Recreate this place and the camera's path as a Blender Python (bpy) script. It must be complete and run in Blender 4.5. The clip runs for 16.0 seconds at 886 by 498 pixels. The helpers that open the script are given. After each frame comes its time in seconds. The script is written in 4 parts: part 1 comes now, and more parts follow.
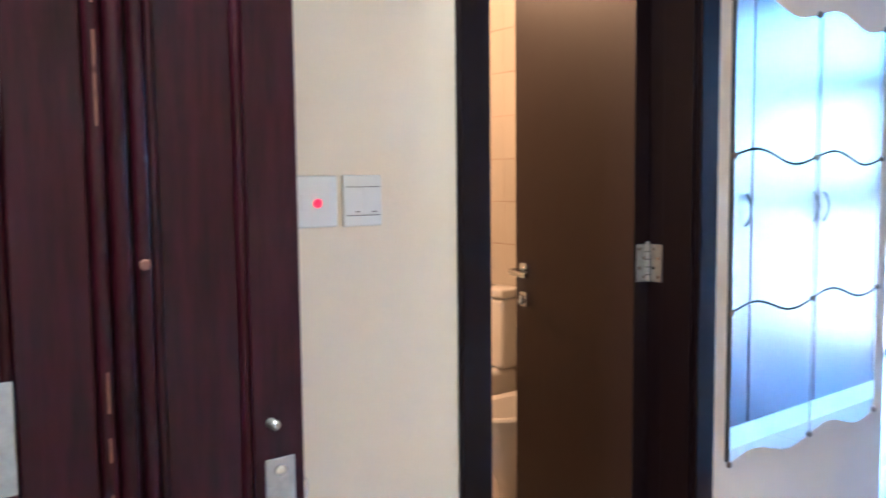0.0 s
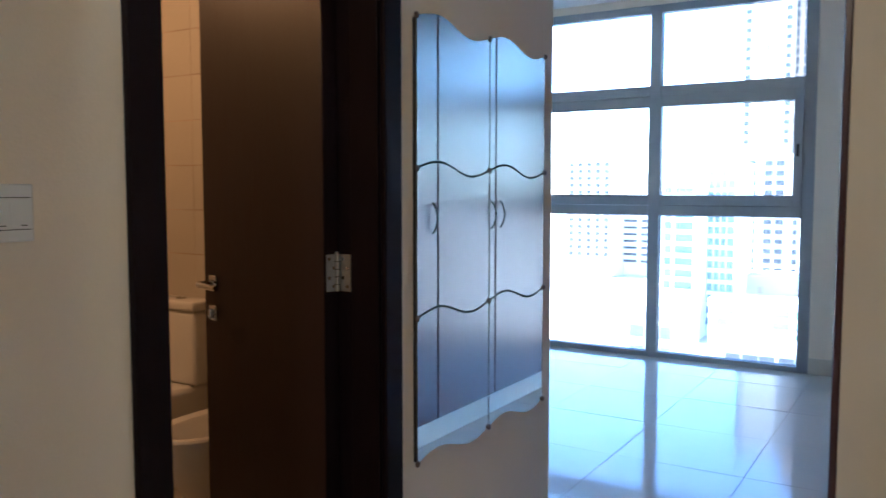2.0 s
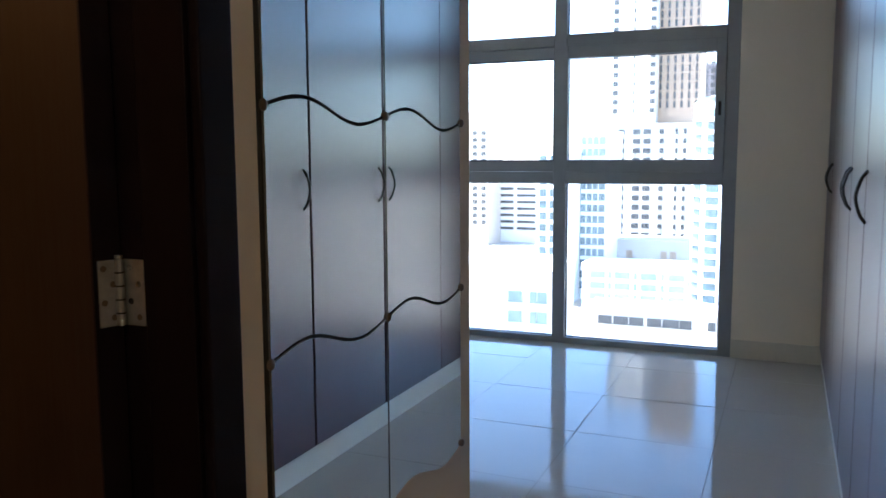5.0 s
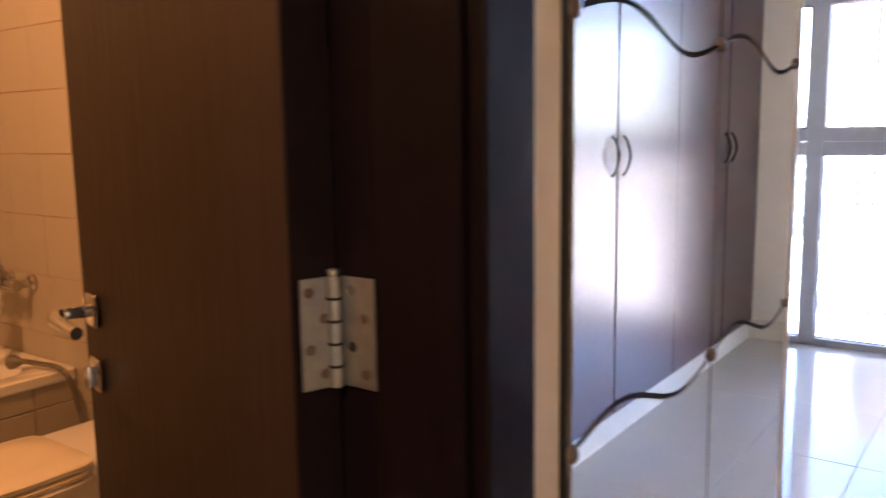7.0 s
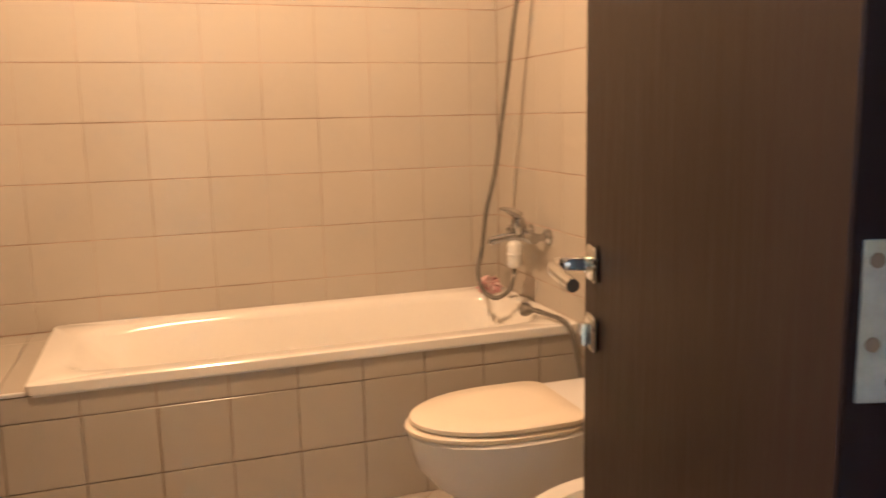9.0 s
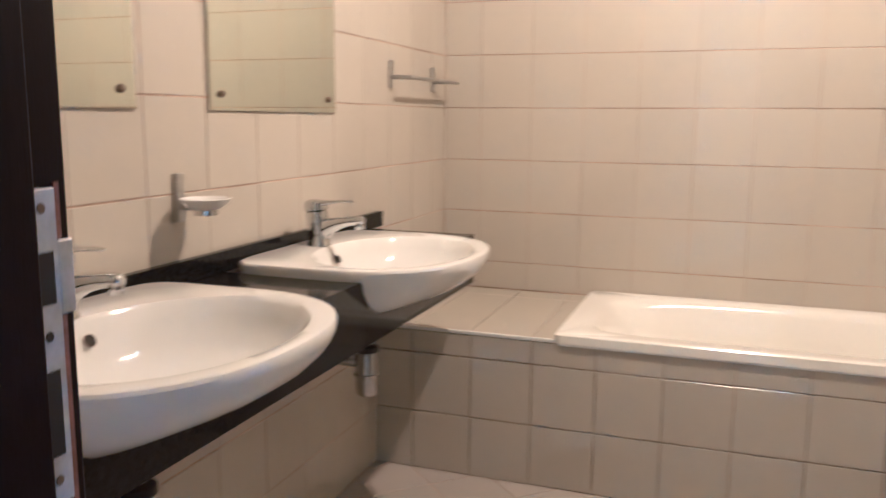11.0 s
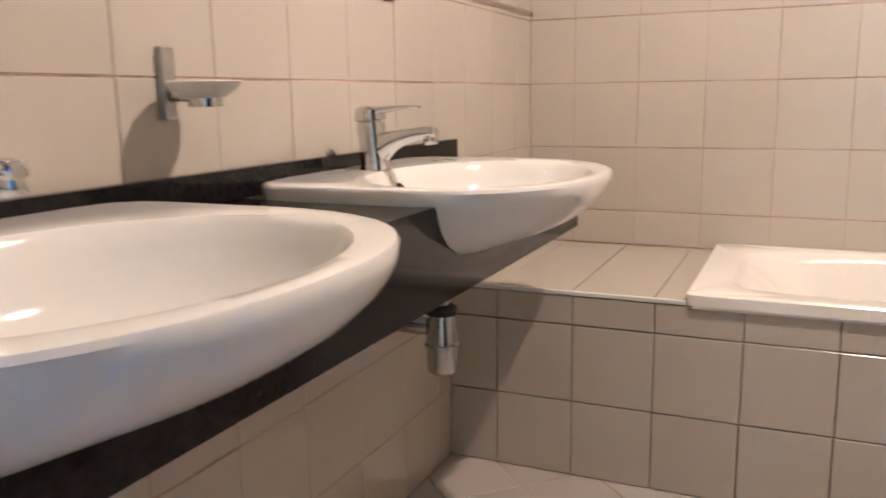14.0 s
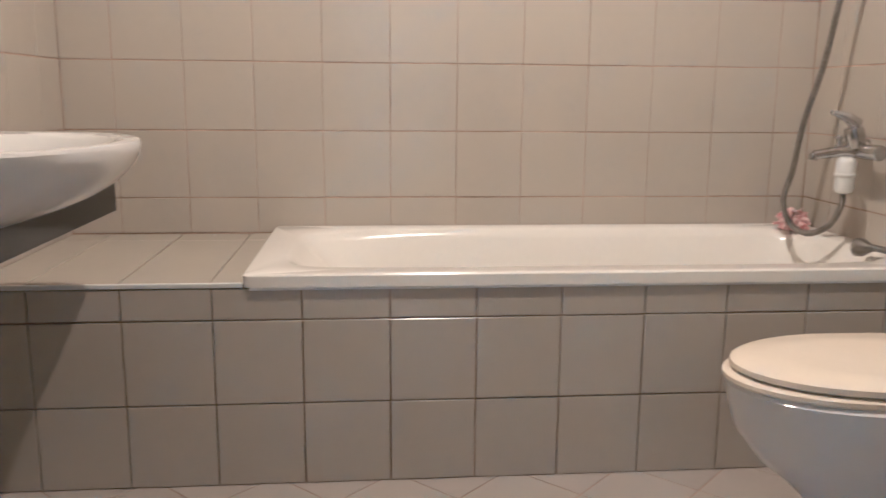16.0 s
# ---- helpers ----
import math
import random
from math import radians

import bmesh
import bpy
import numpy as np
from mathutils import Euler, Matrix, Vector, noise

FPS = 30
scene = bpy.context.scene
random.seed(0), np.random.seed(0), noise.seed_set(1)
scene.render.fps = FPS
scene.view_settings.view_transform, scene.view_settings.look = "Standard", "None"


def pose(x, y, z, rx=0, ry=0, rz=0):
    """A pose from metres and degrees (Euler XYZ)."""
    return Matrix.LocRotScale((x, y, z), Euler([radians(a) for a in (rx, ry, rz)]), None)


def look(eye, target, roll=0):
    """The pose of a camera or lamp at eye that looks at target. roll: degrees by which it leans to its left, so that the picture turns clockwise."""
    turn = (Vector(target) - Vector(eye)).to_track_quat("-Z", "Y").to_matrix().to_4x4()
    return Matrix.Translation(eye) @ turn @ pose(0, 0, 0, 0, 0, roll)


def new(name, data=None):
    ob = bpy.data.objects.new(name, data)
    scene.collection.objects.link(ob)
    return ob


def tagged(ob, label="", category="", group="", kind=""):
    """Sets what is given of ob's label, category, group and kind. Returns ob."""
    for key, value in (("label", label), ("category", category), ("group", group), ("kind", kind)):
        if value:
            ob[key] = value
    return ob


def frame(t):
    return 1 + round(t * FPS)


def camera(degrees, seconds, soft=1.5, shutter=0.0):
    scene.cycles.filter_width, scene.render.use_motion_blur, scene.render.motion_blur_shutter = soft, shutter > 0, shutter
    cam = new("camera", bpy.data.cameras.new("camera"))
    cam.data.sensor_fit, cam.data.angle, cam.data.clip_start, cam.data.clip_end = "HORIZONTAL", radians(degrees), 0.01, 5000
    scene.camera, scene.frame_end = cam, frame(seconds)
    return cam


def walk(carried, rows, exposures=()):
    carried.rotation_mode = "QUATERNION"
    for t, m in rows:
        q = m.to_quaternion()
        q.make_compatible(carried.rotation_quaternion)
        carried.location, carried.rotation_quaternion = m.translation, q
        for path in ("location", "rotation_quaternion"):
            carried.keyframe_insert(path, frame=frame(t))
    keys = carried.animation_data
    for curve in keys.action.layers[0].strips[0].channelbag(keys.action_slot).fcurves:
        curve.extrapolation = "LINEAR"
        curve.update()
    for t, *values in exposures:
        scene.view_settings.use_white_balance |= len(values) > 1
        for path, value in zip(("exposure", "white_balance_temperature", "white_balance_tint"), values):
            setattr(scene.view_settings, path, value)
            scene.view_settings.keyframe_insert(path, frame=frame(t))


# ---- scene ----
PATH = [
    (0, (-0.327, -1.359, 1.29), (0.893, 0.218, 1.128), -0.6),
    (0.5, (-0.317, -1.359, 1.296), (1.076, 0.068, 1.14), -0.7),
    (1, (-0.313, -1.36, 1.301), (1.225, -0.091, 1.153), -0.6),
    (1.5, (-0.296, -1.369, 1.302), (1.334, -0.22, 1.154), -0.1),
    (2, (-0.28, -1.363, 1.3), (1.421, -0.321, 1.149), -0.0),
    (2.5, (-0.251, -1.338, 1.292), (1.512, -0.408, 1.123), -0.4),
    (3, (-0.152, -1.273, 1.284), (1.647, -0.417, 1.103), -0.7),
    (3.5, (-0.008, -1.199, 1.283), (1.812, -0.391, 1.091), -0.5),
    (3.7, (0.04, -1.177, 1.297), (1.864, -0.385, 1.089), -0.2),
    (5.8, (0.72, -0.748, 1.257), (2.55, 0.028, 1.028), -0.3),
    (6, (0.752, -0.717, 1.254), (2.537, 0.154, 1.02), -0.7),
    (6.2, (0.788, -0.667, 1.247), (2.533, 0.28, 1.005), -0.9),
    (6.5, (0.836, -0.607, 1.249), (2.521, 0.436, 0.981), -1.2),
    (7, (0.888, -0.494, 1.246), (2.491, 0.668, 0.963), -0.9),
    (7.3, (0.893, -0.434, 1.243), (2.415, 0.831, 0.955), -0.5),
    (7.5, (0.897, -0.406, 1.242), (2.332, 0.954, 0.943), -0.9),
    (8, (0.943, -0.356, 1.22), (2.084, 1.255, 0.901), -1.3),
    (8.2, (0.958, -0.352, 1.214), (1.998, 1.326, 0.892), -1.3),
    (10.3, (1.012, -0.422, 1.195), (0.882, 1.548, 0.875), -0.1),
    (10.5, (1.025, -0.44, 1.204), (0.754, 1.515, 0.882), 0.2),
    (11, (1.084, -0.402, 1.155), (0.422, 1.459, 0.839), 0.4),
    (11.5, (1.14, -0.331, 1.108), (0.068, 1.328, 0.792), 0.7),
    (12, (1.127, -0.288, 1.084), (-0.158, 1.213, 0.771), 1.0),
    (12.5, (1.043, -0.229, 1.048), (-0.244, 1.269, 0.735), 1.1),
    (13, (0.912, -0.132, 1.028), (-0.192, 1.506, 0.714), 0.4),
    (13.5, (0.858, -0.024, 0.998), (-0.057, 1.722, 0.661), -0.5),
    (14, (0.833, 0.091, 0.966), (0.028, 1.884, 0.595), -0.9),
    (14.5, (0.821, 0.156, 0.939), (0.285, 2.043, 0.549), -0.3),
    (15, (0.835, 0.192, 0.92), (0.626, 2.14, 0.519), 0.3),
    (15.5, (0.861, 0.199, 0.916), (0.872, 2.159, 0.517), 0.5),
    (16, (0.88, 0.194, 0.904), (1.059, 2.151, 0.532), 0.5),
]

# ---------- light ----------
EXPOSURES = [(0.0, 5.7, 4050, 10), (0.6, 5.2, 4250, 9), (1.5, 4.42, 4550, 9), (2.5, 3.55, 4500, 9), (3.7, 3.35, 4550, 9), (6.0, 3.05, 5900, 11), (6.5, 3.05, 6000, 14), (7.0, 4.9, 5800, 28),
             (7.5, 6.15, 5250, 34), (8.2, 6.0, 4650, 12), (10.3, 5.7, 3250, 2), (11.3, 6.25, 3120, 1), (12.5, 6.55, 3120, 1), (13.5, 5.98, 3150, 1), (14.2, 6.1, 3090, 1), (15.0, 6.1, 3050, 1), (16.0, 5.75, 3000, 0)]
cam = camera(57.2, 16.0, soft=1.6, shutter=0.5)
walk(cam, [(t, look(eye, target, roll)) for t, eye, target, roll in PATH], EXPOSURES)

SUN_UP, SUN_TURN = radians(52), radians(-15)
world = bpy.data.worlds.new("daylight")
scene.world = world
world.use_nodes = True
wn, wl = world.node_tree.nodes, world.node_tree.links
sky = wn.new("ShaderNodeTexSky")
sky.sky_type, sky.sun_disc, sky.sun_elevation, sky.sun_rotation = "NISHITA", False, SUN_UP, SUN_TURN
sky.dust_density = 0.6
wl.new(sky.outputs[0], wn["Background"].inputs[0])
wn["Background"].inputs[1].default_value = 0.15

sun = new("sun", bpy.data.lights.new("sun", "SUN"))
sun.data.energy, sun.data.angle, sun.data.color = 4.5, radians(0.5), (1.0, 0.92, 0.82)
sun.matrix_world = look((0, 0, 60), (12, -45, 0.4))


# the bathroom's ceiling lamp
bulb = new("bathroom_bulb", bpy.data.lights.new("bathroom_bulb", "SPOT"))
bulb.data.spot_size, bulb.data.spot_blend, bulb.data.shadow_soft_size = radians(172), 0.06, 0.04
bulb.data.energy, bulb.data.color = 3.3, (1.0, 0.42, 0.115)
bulb.matrix_world = look((1.15, 1.48, 2.345), (1.15, 1.48, 0))

# assumed hall lamp, unseen, added to warm and brighten the entry walls
hall = new("hall_fill", bpy.data.lights.new("hall_fill", "AREA"))
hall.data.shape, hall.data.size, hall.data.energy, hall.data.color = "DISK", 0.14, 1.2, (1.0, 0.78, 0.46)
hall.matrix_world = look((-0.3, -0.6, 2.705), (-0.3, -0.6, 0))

# ---------- materials ----------
def material(name, colour, rough=0.5, metal=0.0, vary=0.12, scale=6.0, fine=60.0, bump=0.05, coat=0.0, spread=None, seed=0.0, island=False, stretch=None, spec=0.5, even=False):
    """Principled surface with two scales of colour variation, uneven gloss and fine relief."""
    m = bpy.data.materials.new(name)
    m.use_nodes = True
    n, l = m.node_tree.nodes, m.node_tree.links
    b = n["Principled BSDF"]
    b.inputs["Metallic"].default_value = metal
    b.inputs["Coat Weight"].default_value = coat
    b.inputs["Coat Roughness"].default_value = 0.08
    b.inputs["Specular IOR Level"].default_value = spec
    mp = n.new("ShaderNodeMapping")
    mp.inputs["Location"].default_value = (seed, seed * 1.7, seed * 0.6)
    if stretch:
        mp.inputs["Scale"].default_value = stretch
    geo = n.new("ShaderNodeNewGeometry")
    l.new(geo.outputs["Position"], mp.inputs[0])
    big, small = n.new("ShaderNodeTexNoise"), n.new("ShaderNodeTexNoise")
    big.inputs["Scale"].default_value, big.inputs["Detail"].default_value = scale, 4
    small.inputs["Scale"].default_value, small.inputs["Detail"].default_value = fine, 3
    l.new(mp.outputs[0], big.inputs[0])
    l.new(mp.outputs[0], small.inputs[0])
    add = n.new("ShaderNodeMath")
    add.operation = "MULTIPLY_ADD"
    add.inputs[1].default_value = 0.35
    l.new(small.outputs[0], add.inputs[0])
    l.new(big.outputs[0], add.inputs[2])
    src = add.outputs[0]
    if island:
        info = n.new("ShaderNodeObjectInfo")
        ad2 = n.new("ShaderNodeMath")
        ad2.operation = "MULTIPLY_ADD"
        ad2.inputs[1].default_value = 0.45
        l.new(info.outputs["Random"], ad2.inputs[0])
        l.new(src, ad2.inputs[2])
        src = ad2.outputs[0]
    ramp = n.new("ShaderNodeValToRGB")
    lo = [c * (1 - vary) for c in colour]
    hi = [min(1.0, c * (1 + vary)) for c in (spread or colour)]
    ramp.color_ramp.elements[0].position, ramp.color_ramp.elements[1].position = 0.4, 1.0
    ramp.color_ramp.elements[0].color, ramp.color_ramp.elements[1].color = (*lo, 1), (*hi, 1)
    l.new(src, ramp.inputs[0])
    l.new(ramp.outputs[0], b.inputs["Base Color"])
    rr = n.new("ShaderNodeMapRange")
    rr.inputs["To Min"].default_value, rr.inputs["To Max"].default_value = max(0.0, rough * 0.8), min(1.0, rough * 1.25)
    l.new(big.outputs[0], rr.inputs[0])
    b.inputs["Roughness"].default_value = rough
    if not even:
        l.new(rr.outputs[0], b.inputs["Roughness"])
    if bump:
        bp = n.new("ShaderNodeBump")
        bp.inputs["Strength"].default_value, bp.inputs["Distance"].default_value = bump, 0.004
        l.new(small.outputs[0], bp.inputs["Height"])
        l.new(bp.outputs[0], b.inputs["Normal"])
    return m


def plain(name, colour, rough, metal=0.0, glow=0.0):
    m = bpy.data.materials.new(name)
    m.use_nodes = True
    b = m.node_tree.nodes["Principled BSDF"]
    b.inputs["Base Color"].default_value, b.inputs["Roughness"].default_value, b.inputs["Metallic"].default_value = (*colour, 1), rough, metal
    if glow:
        b.inputs["Emission Color"].default_value, b.inputs["Emission Strength"].default_value = (*colour, 1), glow
    return m


PAINT = material("wall_paint", (0.76, 0.675, 0.54), 0.6, vary=0.04, scale=1.5, fine=180, bump=0.12)
CEIL = material("ceiling_paint", (0.84, 0.82, 0.78), 0.8, vary=0.03, bump=0.08)
TILE = material("glazed_wall_tile", (0.462, 0.432, 0.362), 0.2, vary=0.04, scale=3, fine=40, bump=0.03, island=True)
GROUT = material("grimy_grout", (0.23, 0.15, 0.10), 0.9, vary=0.45, scale=3, fine=70, bump=0.3, spread=(0.46, 0.35, 0.26))
FLOOR_R = material("polished_porcelain", (0.46, 0.435, 0.395), 0.08, spec=0.1, vary=0.04, scale=2, fine=30, bump=0.0, island=True, even=True)
FLOOR_B = material("matt_floor_tile", (0.40, 0.37, 0.335), 0.42, vary=0.08, scale=5, fine=50, bump=0.05, island=True)
SEAM = material("floor_joint", (0.34, 0.315, 0.28), 0.8, vary=0.3)
WENGE = material("dark_wood_laminate", (0.0158, 0.0072, 0.0068), 0.48, spec=0.27, vary=0.35, scale=9, fine=70, bump=0.06, stretch=(14, 14, 0.7))
FRAME = material("dark_lacquered_frame", (0.0070, 0.0034, 0.0048), 0.45, spec=0.13, vary=0.3, scale=8, fine=60, bump=0.05, stretch=(10, 10, 0.8))
MAHOG = material("worn_mahogany", (0.0125, 0.0012, 0.0036), 0.3, spec=0.2, vary=0.45, scale=7, fine=40, bump=0.08, stretch=(9, 9, 0.9), spread=(0.024, 0.0028, 0.0070))
LACQ = material("wardrobe_lacquer", (0.065, 0.023, 0.028), 0.28, even=True, vary=0.0, scale=1.2, fine=30, bump=0.0, spec=0.66)
RAWWOOD = material("bare_chipped_wood", (0.20, 0.09, 0.06), 0.8, vary=0.4, scale=40, fine=200, bump=0.3)
CHROME = material("chrome", (0.62, 0.63, 0.64), 0.08, metal=1.0, vary=0.05, scale=20, bump=0.0)
DULLCHROME = material("dulled_chrome", (0.50, 0.50, 0.50), 0.2, metal=1.0, vary=0.15, scale=30, bump=0.02)
STEEL = material("brushed_steel", (0.40, 0.40, 0.39), 0.38, metal=0.85, vary=0.18, scale=60, fine=250, bump=0.05)
CERAMIC = material("white_vitreous_china", (0.70, 0.695, 0.68), 0.10, vary=0.02, scale=4, bump=0.006)
ACRYL = material("white_bath_enamel", (0.85, 0.835, 0.78), 0.16, vary=0.03, scale=3, bump=0.006)
IVORY = material("ivory_seat_plastic", (0.82, 0.75, 0.60), 0.25, vary=0.03, scale=5, bump=0.01)
GRANITE = material("black_granite", (0.006, 0.006, 0.007), 0.09, spec=0.16, vary=0.4, scale=90, fine=400, bump=0.004, spread=(0.013, 0.013, 0.014))
ALU = material("grey_aluminium", (0.27, 0.28, 0.30), 0.42, metal=0.35, vary=0.06, scale=12, bump=0.03)
RUBBER = plain("black_gasket", (0.012, 0.012, 0.013), 0.6)
# black parts, and shade of holes and gaps put into the colour
SHADE_BLACK = plain("recess_shade_and_black", (0.012, 0.010, 0.010), 0.8)
PLASTIC = material("white_plastic", (0.72, 0.73, 0.72), 0.35, vary=0.03, bump=0.01)
LED = plain("red_indicator", (0.8, 0.0, 0.01), 0.3, glow=0.06)
CLIP = material("bronzed_clip", (0.16, 0.12, 0.09), 0.4, metal=0.6, vary=0.2, scale=40)
# near-black for the shaded wall seen through the mirror gaps
GAP_SHADE = plain("mirror_gap_shade", (0.012, 0.010, 0.009), 0.7)
BACKING = material("mirror_edge_grey", (0.12, 0.10, 0.08), 0.5, vary=0.35, scale=60, fine=250, bump=0.1)
CLOTH = material("pink_cloth", (0.70, 0.12, 0.14), 0.9, vary=0.4, scale=45, fine=150, bump=0.3, spread=(0.85, 0.7, 0.66))
FROST = material("frosted_glass_dish", (0.75, 0.75, 0.74), 0.3, vary=0.05)
STONE_P = material("cream_skirting", (0.60, 0.55, 0.46), 0.3, vary=0.06, scale=6, bump=0.02)
SILVER = plain("mirror_silver", (0.86, 0.88, 0.86), 0.012, 1.0)
SILVER_B = plain("bathroom_mirror_silver", (0.74, 0.77, 0.68), 0.015, 1.0)
PLINTH = material("pale_plinth", (0.74, 0.73, 0.69), 0.35, vary=0.04, bump=0.02)
HOSE = material("dulled_hose", (0.23, 0.22, 0.20), 0.35, metal=0.7, vary=0.2, scale=40, bump=0.0)
PULL = material("dark_polished_pull", (0.07, 0.065, 0.06), 0.28, metal=0.9, vary=0.15, scale=30, bump=0.0)
ZINC = material("scratched_zinc_plate", (0.50, 0.51, 0.53), 0.42, metal=0.45, vary=0.22, scale=45, fine=220, bump=0.05)
PANE = bpy.data.materials.new("window_glass")
PANE.use_nodes = True
_n, _l = PANE.node_tree.nodes, PANE.node_tree.links
_n.remove(_n["Principled BSDF"])
_tr, _gl, _mx, _fr = _n.new("ShaderNodeBsdfTransparent"), _n.new("ShaderNodeBsdfGlossy"), _n.new("ShaderNodeMixShader"), _n.new("ShaderNodeFresnel")
_gl.inputs["Roughness"].default_value = 0.01
_tr.inputs[0].default_value = (0.93, 0.95, 0.96, 1)
_l.new(_fr.outputs[0], _mx.inputs[0])
_l.new(_tr.outputs[0], _mx.inputs[1])
_l.new(_gl.outputs[0], _mx.inputs[2])
_l.new(_mx.outputs[0], _n["Material Output"].inputs[0])
CONC = material("pale_render", (0.48, 0.43, 0.36), 0.8, vary=0.1, scale=0.05, fine=0.6, bump=0)
WHITEB = material("white_cladding", (0.62, 0.62, 0.60), 0.6, vary=0.06, scale=0.05, fine=0.5, bump=0)
TANB = material("tan_render", (0.38, 0.27, 0.18), 0.8, vary=0.12, scale=0.06, fine=0.6, bump=0)
GREYB = material("grey_brown_render", (0.17, 0.145, 0.135), 0.8, vary=0.1, scale=0.05, bump=0)
BGLASS = material("blue_green_glazing", (0.13, 0.165, 0.175), 0.15, vary=0.3, scale=0.2, fine=1.0, bump=0)
WINDK = material("dark_window", (0.05, 0.048, 0.046), 0.3, vary=0.3, scale=0.3, bump=0)
TEAL = material("teal_glazing", (0.17, 0.24, 0.245), 0.2, vary=0.2, scale=0.3, bump=0)
SAND = material("dusty_ground", (0.42, 0.37, 0.30), 0.9, vary=0.2, scale=0.03, fine=0.3, bump=0)
ASPH = material("sunlit_asphalt", (0.20, 0.19, 0.18), 0.85, vary=0.15, scale=0.1, fine=2, bump=0)


# ---------- builders ----------
def part(name, bm, mat, parent=None, label="", smooth=False):
    me = bpy.data.meshes.new(name)
    bmesh.ops.recalc_face_normals(bm, faces=bm.faces)
    if smooth:
        for f in bm.faces:
            f.smooth = True
    bm.to_mesh(me)
    bm.free()
    me.materials.append(mat)
    if smooth:
        me.set_sharp_from_angle(angle=radians(38))
    ob = new(name, me)
    if parent:
        ob.parent = parent
    if label:
        ob["label"] = label
    return ob


def thing(name, label, category, place=(0, 0, 0), group="", turn=0):
    ob = new(name)
    ob.empty_display_size = 0.05
    ob.matrix_world = pose(*place, 0, 0, turn)
    return tagged(ob, label, category, group)


def structure(name, bm, mat):
    return tagged(part(name, bm, mat), kind="structure")


def cube(bm, x0, x1, y0, y1, z0, z1, bev=0.0, seg=2):
    tmp = bmesh.new()
    bmesh.ops.create_cube(tmp, size=1, matrix=Matrix.Translation(((x0 + x1) / 2, (y0 + y1) / 2, (z0 + z1) / 2)) @ Matrix.Diagonal((x1 - x0, y1 - y0, z1 - z0, 1)))
    if bev:
        bmesh.ops.bevel(tmp, geom=tmp.edges[:], offset=bev, segments=seg, affect="EDGES", profile=0.5)
    merge(bm, tmp)
    return bm


def merge(bm, tmp):
    me = bpy.data.meshes.new("tmp")
    tmp.to_mesh(me)
    tmp.free()
    bm.from_mesh(me)
    bpy.data.meshes.remove(me)


def boxes(*rows, bev=0.0, seg=2):
    bm = bmesh.new()
    for r in rows:
        cube(bm, *r, bev=bev, seg=seg)
    return bm


def loft(bm, rings, cap0=True, cap1=True):
    """Skin through closed rings of equal length."""
    vs = [[bm.verts.new(p) for p in ring] for ring in rings]
    k = len(vs[0])
    for a, b in zip(vs, vs[1:]):
        for i in range(k):
            bm.faces.new((a[i], a[(i + 1) % k], b[(i + 1) % k], b[i]))
    if cap0:
        bm.faces.new(vs[0][::-1])
    if cap1:
        bm.faces.new(vs[-1])
    return bm


def lathe(bm, profile, place=(0, 0, 0), axis=(0, 0, 1), seg=24):
    """Turned shape: (radius, height) rows along an axis."""
    m = Vector((0, 0, 1)).rotation_difference(Vector(axis)).to_matrix()
    rings = [[Vector(place) + m @ Vector((r * math.cos(a), r * math.sin(a), h)) for a in (2 * math.pi * i / seg for i in range(seg))] for r, h in profile]
    return loft(bm, rings)


def rod(bm, a, b, r, seg=16):
    a, b = Vector(a), Vector(b)
    return lathe(bm, [(r * 0.93, 0), (r, r * 0.12), (r, (b - a).length - r * 0.12), (r * 0.93, (b - a).length)], a, b - a, seg)


def smooth_path(points, steps=8):
    pts = [Vector(p) for p in points]
    pts = [pts[0] * 2 - pts[1]] + pts + [pts[-1] * 2 - pts[-2]]
    out = []
    for i in range(1, len(pts) - 2):
        p0, p1, p2, p3 = pts[i - 1 : i + 3]
        for s in range(steps):
            t = s / steps
            out.append(0.5 * (2 * p1 + (p2 - p0) * t + (2 * p0 - 5 * p1 + 4 * p2 - p3) * t * t + (3 * p1 - p0 - 3 * p2 + p3) * t ** 3))
    return out + [pts[-2]]


def tube(bm, points, radius, seg=10, rib=0.0):
    """Hose along a path; radius a number or a function of the way along; rib: ridge height."""
    rings, up = [], Vector((0.13, 0.2, 0.97))
    n = len(points)
    for i, p in enumerate(points):
        d = (points[min(i + 1, n - 1)] - points[max(i - 1, 0)]).normalized()
        u = d.cross(up).normalized()
        v = d.cross(u)
        r = radius(i / (n - 1)) if callable(radius) else radius
        r += rib * (i % 2)
        rings.append([p + r * (math.cos(a) * u + math.sin(a) * v) for a in (2 * math.pi * k / seg for k in range(seg))])
    return loft(bm, rings)


def egg(cx, cy, front, back, half, z, seg=40, power=2.0, square=2.6):
    """Outline of a bowl whose tip points to -x: front and back lengths, half width."""
    ring = []
    for i in range(seg):
        a = 2 * math.pi * i / seg
        c, s = math.cos(a), math.sin(a)
        p = 2 / (power if c < 0 else square)
        x = (front if c < 0 else back) * math.copysign(abs(c) ** p, c)
        y = half * math.copysign(abs(s) ** p, s)
        ring.append(Vector((cx + x, cy + y, z)))
    return ring


TILE_MESHES = {}


